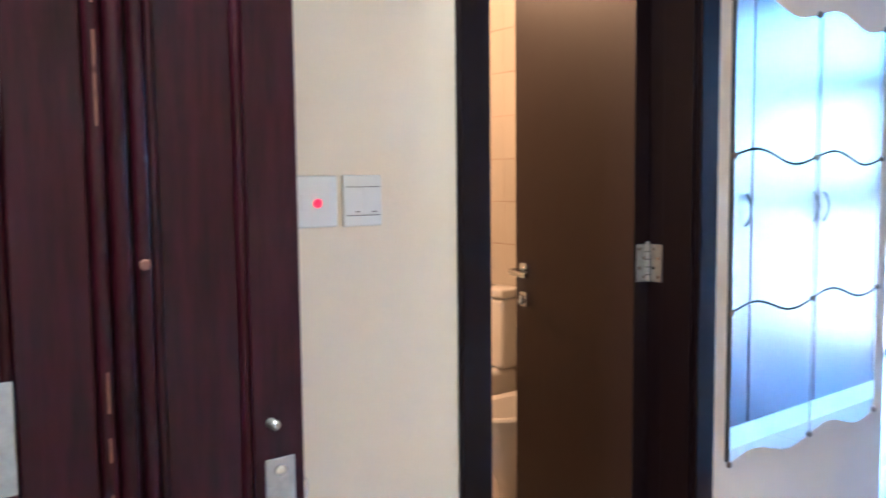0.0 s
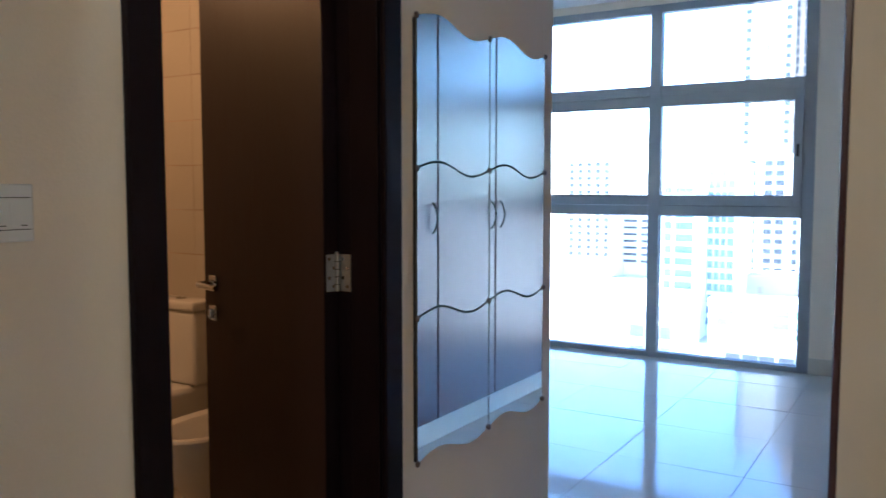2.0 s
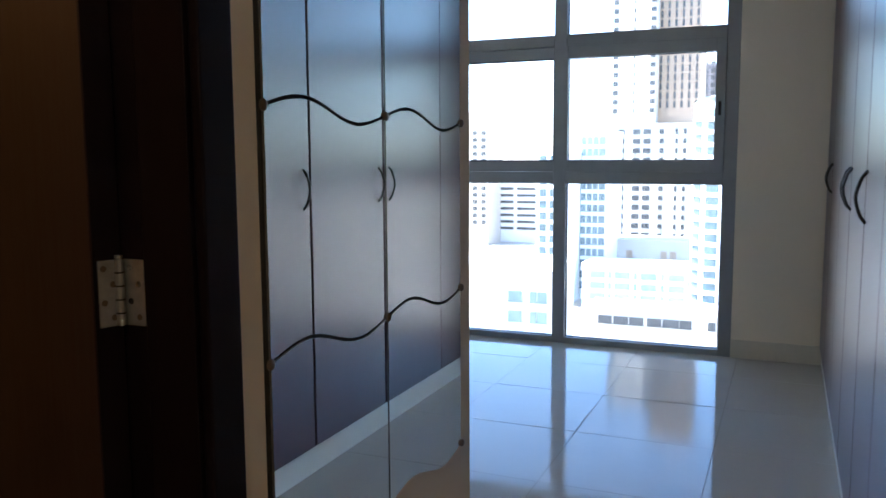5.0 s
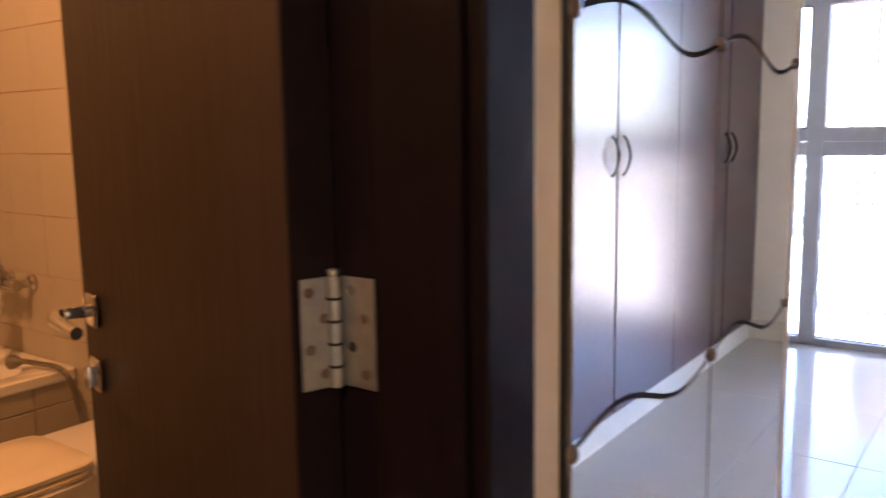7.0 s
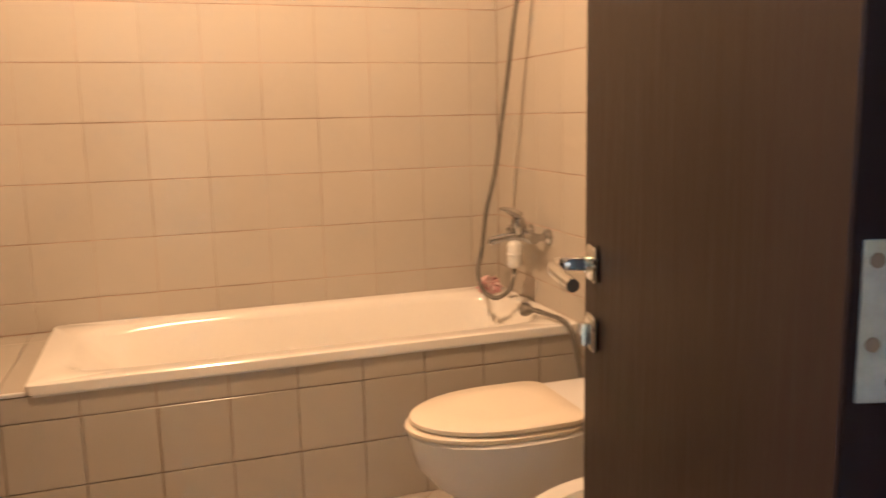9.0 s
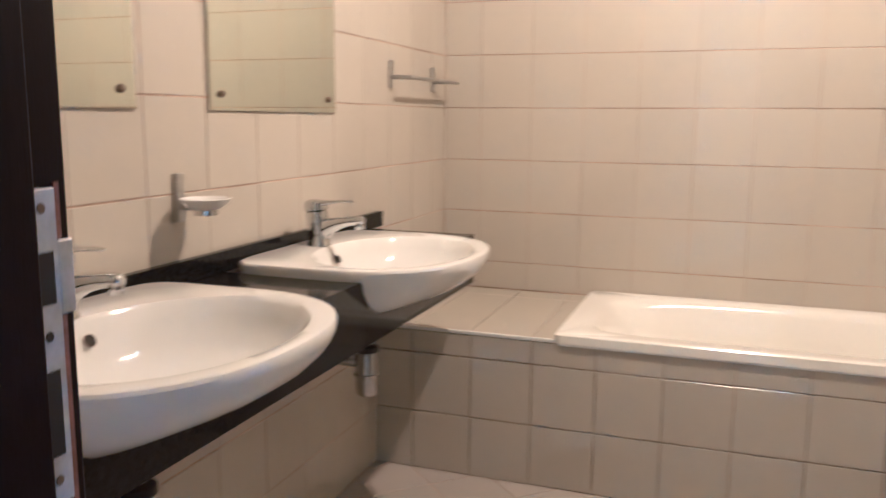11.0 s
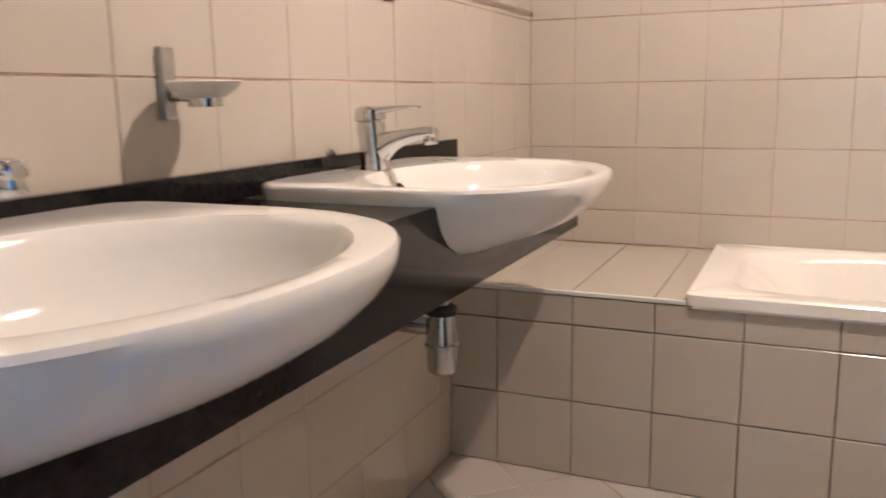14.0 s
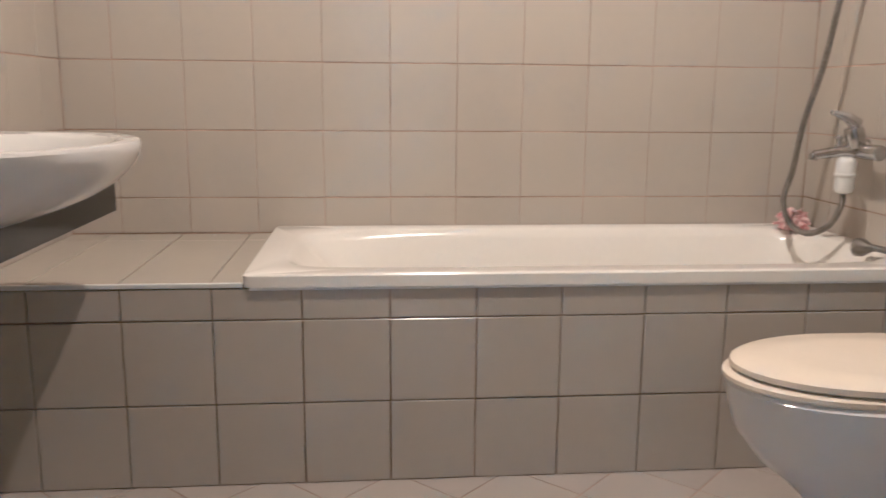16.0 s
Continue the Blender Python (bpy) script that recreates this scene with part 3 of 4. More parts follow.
# ---------- bathroom: bath and deck ----------
def bath_block():
    base = structure("bath_surround", boxes((-0.0096, 0.60, 2.0085, 2.6866, 0, 0.4765), (0.60, 2.2716, 2.0085, 2.055, 0, 0.4765)), GROUT)
    structure("deck_trim", boxes((-0.008, 0.594, 1.9985, 2.0085, 0.4755, 0.4865), bev=0.002), PLASTIC)
    m = Matrix(((1, 0, 0, 0), (0, 0, -1, 0), (0, 1, 0, 0), (0, 0, 0, 1)))
    for a, b in spans(-0.008, 2.27, 0.125, 0.2, 0.0028):
        for c, e in spans(0.0, 0.4748, 0.2, 0.2, 0.0036):
            tile_at("tile", base, Matrix.Translation(((a + b) / 2, 2.0081, (c + e) / 2)) @ m, b - a, e - c, TILE)
    for a, b in spans(-0.008, 0.60, 0.117, 0.2015, 0.0026):
        for c, e in spans(2.0088, 2.685, 2.565, 0.556, 0.0026):
            tile_at("tile", base, Matrix.Translation(((a + b) / 2, (c + e) / 2, 0.4768)), b - a, e - c, TILE)


def bathtub():
    t = thing("bathtub", "white enamelled built-in bathtub with a ridged sloping end", "bathtub", (1.43, 2.335, 0.1))
    x0, x1, y0, y1, zt = 0.594, 2.269, 1.9915, 2.684, 0.507
    n = 64

    def ring(cx, cy, a, b, z, p):
        out = []
        for i in range(n):
            th = 2 * math.pi * (i + 0.5) / n
            c, s = math.cos(th), math.sin(th)
            out.append(Vector((cx + a * math.copysign(abs(c) ** (2 / p), c), cy + b * math.copysign(abs(s) ** (2 / p), s), z)))
        return out

    cx, cy, ha, hb = (x0 + x1) / 2, (y0 + y1) / 2, (x1 - x0) / 2, (y1 - y0) / 2
    rings = [ring(cx, cy, ha - 0.012, hb - 0.012, zt - 0.030, 60), ring(cx, cy, ha, hb, zt - 0.030, 60), ring(cx, cy, ha, hb, zt - 0.004, 60), ring(cx, cy, ha - 0.004, hb - 0.004, zt, 50),
             ring(cx + 0.01, cy, ha - 0.065, hb - 0.062, zt, 7), ring(cx + 0.012, cy, ha - 0.078, hb - 0.074, zt - 0.008, 6), ring(cx + 0.02, cy, ha - 0.095, hb - 0.085, zt - 0.03, 5.5),
             ring(cx + 0.05, cy, ha - 0.15, hb - 0.10, zt - 0.12, 5), ring(cx + 0.09, cy, ha - 0.23, hb - 0.125, zt - 0.26, 4.5), ring(cx + 0.12, cy, ha - 0.30, hb - 0.16, zt - 0.345, 4), ring(cx + 0.13, cy, ha - 0.42, hb - 0.24, zt - 0.36, 3)]
    bm = loft(bmesh.new(), [[p - Vector((1.43, 2.335, 0.1)) for p in r] for r in rings], cap0=False)
    part("tub", bm, ACRYL, t, smooth=True)
    b = boxes((-0.82, 0.83, -0.342, -0.3362, 0.3705, 0.3795), bev=0.001)
    part("sealant", b, PLASTIC, t, "uneven white silicone bead")


bath_block()
bathtub()


# ---------- bathroom: counter and basins ----------
BASIN_N = 56
BASINS, RIM = (0.58, 1.446), 0.839
HULL = (0.24, 0.45, 0.62, 0.76, 0.87, 0.94, 0.975, 0.993, 1.0)


def hull_z(k, a):
    """Depth of the outside: long slope to the front, steep flanks."""
    s = math.sin(a) ** 2
    return -0.006 - 0.127 * math.sqrt(max(0.0, 1 - k ** (1.75 + 3.6 * s ** 3)))


def rim_radius(a):
    c, s = math.cos(a), math.sin(a)
    if c >= 0:
        return ((abs(c) / 0.274) ** 2.35 + (abs(s) / 0.312) ** 2.35) ** (-1 / 2.35)
    return ((abs(c) / 0.234) ** 9 + (abs(s) / 0.310) ** 9) ** (-1 / 9)


def hull_depth(x, y):
    """How far below the rim the outside of a basin lies, at a place measured from its middle."""
    a = math.atan2(y, x)
    return hull_z(min(1.0, math.hypot(x, y) / rim_radius(a)), a)


def basin_ring(k, z, push=0.0):
    return [Vector((0.25 + push + k * rim_radius(a) * math.cos(a), k * rim_radius(a) * math.sin(a), z)) for a in (2 * math.pi * i / BASIN_N for i in range(BASIN_N))]


def counter():
    t = thing("vanity_counter", "long black granite counter with deep front and upstand", "counter", (0.17, 1.0, 0.66))
    o = Vector((0.17, 1.0, 0.66))

    def fit(name, bm):
        bmesh.ops.translate(bm, verts=bm.verts, vec=-o)
        part(name, bm, GRANITE, t)

    cuts = [(0.0005, BASINS[0] - 0.30), (BASINS[0] + 0.30, BASINS[1] - 0.30), (BASINS[1] + 0.30, 1.945)]
    for a, b in cuts:
        fit("top", boxes((-0.0075, 0.328, a, b, 0.792, 0.808), bev=0.0015))
    # front panel, its upper edge cut to the underside of the basins
    bm, n = bmesh.new(), 240
    rows = []
    for i in range(n + 1):
        y = 0.0005 + 1.9445 * i / n
        z = 0.8085
        for c in BASINS:
            if abs(y - c) < 0.298:
                z = min(z, RIM + hull_depth(0.338 - 0.25, y - c) + 0.006)
        z = max(z, 0.664)
        rows.append([bm.verts.new(p) for p in ((0.328, y, 0.660), (0.349, y, 0.660), (0.349, y, z), (0.328, y, z))])
    for p, q in zip(rows, rows[1:]):
        for k in range(4):
            bm.faces.new((p[k], q[k], q[(k + 1) % 4], p[(k + 1) % 4]))
    bm.faces.new(rows[0][::-1])
    bm.faces.new(rows[-1])
    fit("fascia", bm)
    fit("upstand", boxes((-0.0075, 0.0125, 0.0005, 2.022, 0.8085, 0.857), bev=0.0015))


def oval_ring(cx, a, b, z):
    return [Vector((cx + a * math.cos(2 * math.pi * i / BASIN_N), b * math.sin(2 * math.pi * i / BASIN_N), z)) for i in range(BASIN_N)]


def basin(y, z):
    t = thing("washbasin", "white semi-recessed ceramic washbasin in a black counter", "washbasin", (0.0, y, z), "basins in the counter")
    rings = [[Vector((p.x, p.y, hull_z(k, 2 * math.pi * i / BASIN_N))) for i, p in enumerate(basin_ring(k, 0))] for k in HULL] + [basin_ring(0.990, -0.001), basin_ring(0.965, 0.001), oval_ring(0.302, 0.190, 0.258, -0.002), oval_ring(0.302, 0.182, 0.249, -0.010), oval_ring(0.300, 0.172, 0.238, -0.032),
             oval_ring(0.292, 0.150, 0.208, -0.070), oval_ring(0.282, 0.110, 0.150, -0.098), oval_ring(0.275, 0.055, 0.070, -0.110), oval_ring(0.272, 0.022, 0.022, -0.113)]
    part("bowl", loft(bmesh.new(), rings), CERAMIC, t, smooth=True)
    b = bmesh.new()
    lathe(b, [(0.021, 0), (0.021, 0.003), (0.015, 0.004), (0.004, 0.003)], (0.272, 0, -0.113), (0, 0, 1), 20)
    part("waste", b, CHROME, t, "chrome waste", True)
    # overflow drawn as a dark ring and disc in place of its shade
    b = bmesh.new()
    lathe(b, [(0.0110, 0), (0.0110, 0.002), (0.0098, 0.0024), (0.0098, 0.0005)], (0.134, 0.012, -0.037), (0.86, 0, 0.5), 18)
    part("overflow", b, CLIP, t, "dark overflow hole", True)
    b = bmesh.new()
    lathe(b, [(0.0096, 0), (0.0096, 0.0026), (0.001, 0.0026)], (0.134, 0.012, -0.037), (0.86, 0, 0.5), 16)
    part("overflow_hole_shade", b, SHADE_BLACK, t)
    f = thing("basin_mixer", "chrome single lever basin mixer tap", "tap", (0.088, y, z - 0.001), "mixer taps")
    n = 28

    def section(cx, cz, rx, ry, tilt, p=2.0):
        """Rounded cross-section of the tap; tilt 0 lies flat, 90 stands facing forward."""
        m, out = Matrix.Rotation(radians(tilt), 3, "Y"), []
        for i in range(n):
            c, q = math.cos(2 * math.pi * i / n), math.sin(2 * math.pi * i / n)
            out.append(Vector((cx, 0, cz)) + m @ Vector((rx * math.copysign(abs(c) ** (2 / p), c), ry * math.copysign(abs(q) ** (2 / p), q), 0)))
        return out

    rings = [section(0.0, 0.0, 0.0302, 0.0297, 0), section(0.0, 0.003, 0.0297, 0.0291, 0), section(-0.001, 0.012, 0.0274, 0.0263, 0), section(-0.003, 0.032, 0.0263, 0.0252, -2), section(-0.006, 0.058, 0.0263, 0.0258, -4),
             section(-0.008, 0.080, 0.0274, 0.0269, -5), section(-0.0085, 0.0875, 0.0263, 0.0258, -5), section(-0.0088, 0.0885, 0.0224, 0.0224, -5)]
    part("body", loft(bmesh.new(), rings), CHROME, f, smooth=True)
    rings = [section(0.000, 0.036, 0.030, 0.0190, 72, 2.4), section(0.018, 0.043, 0.0265, 0.0185, 70, 2.6), section(0.036, 0.053, 0.0195, 0.0170, 74, 2.7), section(0.060, 0.061, 0.0145, 0.0155, 79, 2.8), section(0.088, 0.067, 0.0120, 0.0145, 83, 2.8),
             section(0.112, 0.0695, 0.0118, 0.0140, 88, 2.6), section(0.124, 0.0690, 0.0105, 0.0125, 92, 2.3), section(0.1275, 0.0685, 0.0070, 0.0085, 92)]
    b = loft(bmesh.new(), rings)
    lathe(b, [(0.0120, 0), (0.0133, 0.003), (0.0133, 0.021), (0.0122, 0.0235), (0.0095, 0.0235), (0.0090, 0.020)], (0.1135, 0, 0.0705), (0.10, 0, -1), 22)
    part("spout", b, CHROME, f, smooth=True)
    rings = [section(-0.0088, 0.0900, 0.0267, 0.0267, -5), section(-0.0090, 0.0915, 0.0298, 0.0295, -5), section(-0.0095, 0.1030, 0.0300, 0.0298, -4), section(-0.0085, 0.1120, 0.0279, 0.0275, 0), section(-0.0060, 0.1165, 0.0211, 0.0211, 4), section(-0.0040, 0.1180, 0.0099, 0.0099, 6)]
    cap = part("lever", loft(bmesh.new(), rings), CHROME, f, smooth=True)
    rings = [section(-0.012, 0.1060, 0.0095, 0.0215, 84, 3), section(0.008, 0.1085, 0.0085, 0.0205, 84, 3), section(0.028, 0.1120, 0.0060, 0.0165, 84, 3), section(0.052, 0.1145, 0.0038, 0.0130, 86, 3), section(0.076, 0.1160, 0.0030, 0.0115, 90, 3), section(0.090, 0.1155, 0.0024, 0.0095, 96, 3), section(0.095, 0.1148, 0.0014, 0.0060, 98, 3)]
    part("blade", loft(bmesh.new(), rings), CHROME, cap, smooth=True)
    w = thing("bottle_trap", "chrome bottle trap and waste pipe under the basin", "trap", (0.215, y + 0.01, 0.44), "bottle traps")
    b = bmesh.new()
    lathe(b, [(0.016, 0.12), (0.016, 0.235)], (0, 0, 0), (0, 0, 1), 18)
    part("tailpipe", b, CHROME, w, smooth=True)
    b = bmesh.new()
    lathe(b, [(0.020, 0.116), (0.030, 0.118), (0.030, 0.132), (0.022, 0.136)], (0, 0, 0), (0, 0, 1), 20)
    part("nut", b, RUBBER, w, "dark compression nut", True)
    b = bmesh.new()
    lathe(b, [(0.020, 0.0), (0.028, 0.006), (0.030, 0.02), (0.030, 0.052), (0.034, 0.054), (0.034, 0.060), (0.031, 0.062), (0.027, 0.100), (0.024, 0.117)], (0, 0, 0), (0, 0, 1), 22)
    part("bottle", b, DULLCHROME, w, smooth=True)
    b = bmesh.new()
    rod(b, (-0.026, 0, 0.09), (-0.215, 0, 0.09), 0.017)
    lathe(b, [(0.034, 0), (0.032, 0.006), (0.018, 0.012)], (-0.2225, 0, 0.09), (1, 0, 0), 18)
    part("wall_pipe", b, DULLCHROME, w, smooth=True)


counter()
basin(BASINS[0], RIM)
basin(BASINS[1], RIM - 0.007)


# ---------- bathroom: mirrors and wall fittings ----------
def bathroom_mirror(y0, y1):
    t = thing("basin_mirror", "frameless rectangular mirror on the tiles above a basin", "mirror", (BX0, (y0 + y1) / 2, 1.17), "mirrors over the basins")
    h = (y1 - y0) / 2
    ob = part("glass", boxes((0.0005, 0.0060, -h, h, 0, 0.80), bev=0.0008, seg=1), BACKING, t)
    ob.data.materials.append(SILVER_B)
    for p in ob.data.polygons:
        if p.normal.x > 0.9:
            p.material_index = 1
    for y in (-h + 0.042, h - 0.042):
        for z in (0.037, 0.763):
            b = bmesh.new()
            lathe(b, [(0.0085, 0), (0.0085, 0.004), (0.006, 0.0075), (0.002, 0.008)], (0.006, y, z), (1, 0, 0), 16)
            part("stud", b, CLIP, t, "brass mirror screw", True)


bathroom_mirror(0.285, 0.891)
bathroom_mirror(1.125, 1.722)


def towel_rail():
    t = thing("towel_rail", "brushed steel towel rail on the tiled wall", "towel rail", (BX0, 2.13, 1.30))
    for y in (0.0, 0.40):
        part("bracket", boxes((0.0, 0.010, y - 0.011, y + 0.011, -0.045, 0.045), bev=0.002), STEEL, t)
        b = bmesh.new()
        rod(b, (0.008, y, -0.008), (0.075, y, -0.010), 0.0075)
        part("arm", b, STEEL, t, smooth=True)
    b = bmesh.new()
    rod(b, (0.073, -0.012, -0.010), (0.073, 0.48, -0.010), 0.0065)
    part("bar", b, STEEL, t, smooth=True)


def soap_holder():
    t = thing("soap_dish", "frosted glass soap dish on a steel wall bracket", "soap dish", (BX0, 1.005, 0.99))
    part("bracket", boxes((0.0, 0.012, -0.0125, 0.0125, -0.052, 0.050), bev=0.002), STEEL, t)
    b = bmesh.new()
    rod(b, (0.010, 0, -0.020), (0.050, 0, -0.020), 0.007)
    lathe(b, [(0.024, 0), (0.024, 0.020), (0.022, 0.020), (0.022, 0.002)], (0.072, 0, -0.034), (0, 0, 1), 22)
    part("ring", b, CHROME, t, smooth=True)
    b = bmesh.new()
    lathe(b, [(0.020, 0), (0.030, 0.004), (0.044, 0.014), (0.052, 0.024), (0.050, 0.025), (0.041, 0.016), (0.028, 0.008), (0.004, 0.007)], (0.072, 0, -0.024), (0, 0, 1), 28)
    part("dish", b, FROST, t, smooth=True)


towel_rail()
soap_holder()


# ---------- bathroom: toilet and bidet ----------
def toilet():
    t = thing("toilet", "white close coupled toilet with ivory lid closed", "toilet", (1.80, 1.575, 0))

    def fit(name, bm, mat, label="", smooth=True):
        bmesh.ops.translate(bm, verts=bm.verts, vec=(-1.80, -1.575, 0))
        return part(name, bm, mat, t, label, smooth)

    c, y = 1.81, 1.575
    rings = [egg(1.93, y, 0.205, 0.29, 0.098, 0.0, square=4), egg(1.93, y, 0.196, 0.29, 0.090, 0.05, square=4), egg(1.92, y, 0.196, 0.29, 0.094, 0.13, square=4), egg(1.90, y, 0.220, 0.28, 0.112, 0.175, square=4), egg(1.875, y, 0.258, 0.28, 0.140, 0.225, square=4), egg(1.845, y, 0.280, 0.28, 0.166, 0.29, square=3.5),
             egg(1.82, y, 0.270, 0.26, 0.174, 0.345, square=3), egg(1.815, y, 0.272, 0.24, 0.178, 0.380, square=3), egg(1.815, y, 0.262, 0.23, 0.168, 0.388, square=3)]
    fit("bowl", loft(bmesh.new(), rings), CERAMIC)
    fit("rear_deck", boxes((1.96, 2.268, y - 0.160, y + 0.140, 0.20, 0.428), bev=0.03, seg=4), CERAMIC)
    rings = [egg(c, y, 0.268, 0.175, 0.168, 0.388, square=5), egg(c, y, 0.274, 0.178, 0.172, 0.393, square=5), egg(c, y, 0.274, 0.178, 0.172, 0.400, square=5), egg(c, y, 0.266, 0.172, 0.166, 0.404, square=5)]
    fit("seat", loft(bmesh.new(), rings), IVORY, "ivory plastic seat ring")
    rings = [egg(c + 0.004, y, 0.255, 0.178, 0.164, 0.407, square=6), egg(c + 0.004, y, 0.264, 0.182, 0.169, 0.411, square=6), egg(c + 0.004, y, 0.264, 0.182, 0.169, 0.421, square=6), egg(c + 0.004, y, 0.252, 0.174, 0.159, 0.427, square=6), egg(c + 0.004, y, 0.15, 0.11, 0.10, 0.429)]
    fit("lid", loft(bmesh.new(), rings), IVORY, "closed ivory plastic lid")
    for a in (-0.09, 0.06):
        fit("seat_hinge", boxes((1.975, 2.005, y + a, y + a + 0.03, 0.39, 0.425), bev=0.006), IVORY)
    fit("cistern", boxes((2.138, 2.268, y - 0.185, y + 0.112, 0.429, 0.757), bev=0.020, seg=4), CERAMIC)
    fit("cistern_lid", boxes((2.128, 2.269, y - 0.192, y + 0.119, 0.759, 0.803), bev=0.014, seg=4), CERAMIC)
    b = bmesh.new()
    lathe(b, [(0.024, 0), (0.024, 0.004), (0.019, 0.006), (0.018, 0.004), (0.002, 0.004)], (2.20, y - 0.036, 0.8025), (0, 0, 1), 22)
    fit("flush_button", b, DULLCHROME)


def bidet():
    t = thing("bidet", "white ceramic bidet beside the toilet", "bidet", (1.85, 0.985, 0))
    y = 0.985

    def fit(name, bm, mat, label=""):
        bmesh.ops.translate(bm, verts=bm.verts, vec=(-1.85, -y, 0))
        part(name, bm, mat, t, label, True)

    rings = [egg(1.97, y, 0.20, 0.28, 0.100, 0.0, square=4), egg(1.96, y, 0.20, 0.29, 0.098, 0.10, square=4), egg(1.92, y, 0.24, 0.32, 0.128, 0.21, square=4), egg(1.90, y, 0.275, 0.34, 0.160, 0.30, square=4), egg(1.885, y, 0.285, 0.36, 0.178, 0.37, square=4),
             egg(1.885, y, 0.287, 0.36, 0.180, 0.392, square=4), egg(1.885, y, 0.280, 0.355, 0.174, 0.400, square=4), egg(1.875, y, 0.230, 0.20, 0.130, 0.397), egg(1.875, y, 0.215, 0.185, 0.118, 0.380), egg(1.88, y, 0.17, 0.15, 0.09, 0.31), egg(1.89, y, 0.07, 0.06, 0.04, 0.285)]
    fit("bowl", loft(bmesh.new(), rings), CERAMIC)
    b = bmesh.new()
    lathe(b, [(0.022, 0), (0.020, 0.05), (0.022, 0.075)], (2.15, y, 0.399), (0, 0, 1), 20)
    tube(b, smooth_path([(2.15, y, 0.44), (2.10, y, 0.455), (2.06, y, 0.44)]), 0.011, 12)
    fit("mixer", b, CHROME, "chrome bidet mixer")


toilet()
bidet()


# ---------- bathroom: bath mixer, hose, cloth ----------
def bath_mixer():
    t = thing("bath_mixer", "wall mounted chrome bath mixer with white water filter", "tap", (BX1, 2.30, 0.765))

    def fit(name, bm, mat, label=""):
        bmesh.ops.translate(bm, verts=bm.verts, vec=(-BX1, -2.30, -0.765))
        return part(name, bm, mat, t, label, True)

    for y in (2.225, 2.375):
        b = bmesh.new()
        lathe(b, [(0.030, 0), (0.029, 0.008), (0.020, 0.016), (0.014, 0.018), (0.014, 0.05)], (2.2695, y, 0.765), (-1, 0, 0), 20)
        fit("wall_union", b, DULLCHROME)
    b = bmesh.new()
    rod(b, (2.205, 2.205, 0.765), (2.205, 2.395, 0.765), 0.021, 20)
    lathe(b, [(0.024, 0), (0.026, 0.02), (0.026, 0.045), (0.022, 0.055)], (2.195, 2.30, 0.775), (-0.25, 0, 1), 22)
    fit("body", b, DULLCHROME)
    b = bmesh.new()
    tube(b, smooth_path([(2.20, 2.30, 0.762), (2.16, 2.305, 0.764), (2.12, 2.312, 0.758), (2.085, 2.318, 0.752)]), lambda s: 0.018 - 0.005 * s, 16)
    rod(b, (2.088, 2.318, 0.756), (2.085, 2.318, 0.738), 0.0125)
    fit("spout", b, DULLCHROME)
    b = bmesh.new()
    rod(b, (2.150, 2.308, 0.772), (2.148, 2.308, 0.800), 0.0075)
    lathe(b, [(0.010, 0), (0.011, 0.006), (0.008, 0.010)], (2.148, 2.308, 0.797), (0, 0, 1), 14)
    fit("diverter_knob", b, DULLCHROME)
    b = bmesh.new()
    tube(b, smooth_path([(2.190, 2.300, 0.835), (2.165, 2.299, 0.852), (2.140, 2.297, 0.862), (2.112, 2.294, 0.868)]), lambda s: 0.019 - 0.013 * s, 14)
    fit("lever", b, DULLCHROME)
    b = bmesh.new()
    lathe(b, [(0.012, 0), (0.022, 0.004), (0.026, 0.014), (0.026, 0.046), (0.0285, 0.048), (0.0285, 0.054), (0.026, 0.056), (0.026, 0.084), (0.020, 0.096), (0.013, 0.100)], (2.165, 2.290, 0.650), (0, 0, 1), 24)
    fit("water_filter", b, PLASTIC, "white plastic water filter")
    h = thing("shower_hose", "ribbed chrome shower hose looping over the bath", "hose", (2.165, 2.290, 0.5))
    pts = smooth_path([(2.165, 2.290, 0.652), (2.160, 2.290, 0.610), (2.145, 2.315, 0.556), (2.120, 2.375, 0.526), (2.100, 2.440, 0.548), (2.098, 2.480, 0.612), (2.110, 2.465, 0.70), (2.118, 2.440, 0.84), (2.147, 2.415, 1.00), (2.160, 2.387, 1.17), (2.172, 2.360, 1.32), (2.185, 2.305, 1.58), (2.218, 2.260, 1.80), (2.222, 2.25, 1.98)], 26)
    part("hose", tube(bmesh.new(), [p - Vector((2.165, 2.290, 0.5)) for p in pts], 0.0078, 10, 0.0011), HOSE, h, smooth=False)
    s = thing("hand_shower", "chrome hand shower held in a wall bracket", "shower", (BX1, 2.25, 2.0))
    b = bmesh.new()
    rod(b, (-0.001, 0, 0.0), (-0.05, 0, 0.0), 0.012)
    part("holder", b, DULLCHROME, s, smooth=True)
    b = bmesh.new()
    tube(b, smooth_path([(-0.048, 0, -0.03), (-0.055, 0, 0.05), (-0.08, 0, 0.12)]), 0.012, 14)
    lathe(b, [(0.012, 0), (0.036, 0.012), (0.038, 0.02), (0.030, 0.024)], (-0.082, 0, 0.13), (-0.7, 0, -0.5), 20)
    part("head", b, DULLCHROME, s, smooth=True)
    c = thing("spray_hose", "metal spray hose draped over the bath rim", "hose", (2.165, 2.15, 0.508))
    o = Vector((2.165, 2.15, 0.508))
    b = bmesh.new()
    lathe(b, [(0.016, 0), (0.025, 0.004), (0.024, 0.020), (0.011, 0.045), (0.009, 0.055)], Vector((2.150, 2.185, 0.522)) - o, (0.35, -1, 0.12), 18)
    part("nozzle", b, HOSE, c, "dark metal nozzle", True)
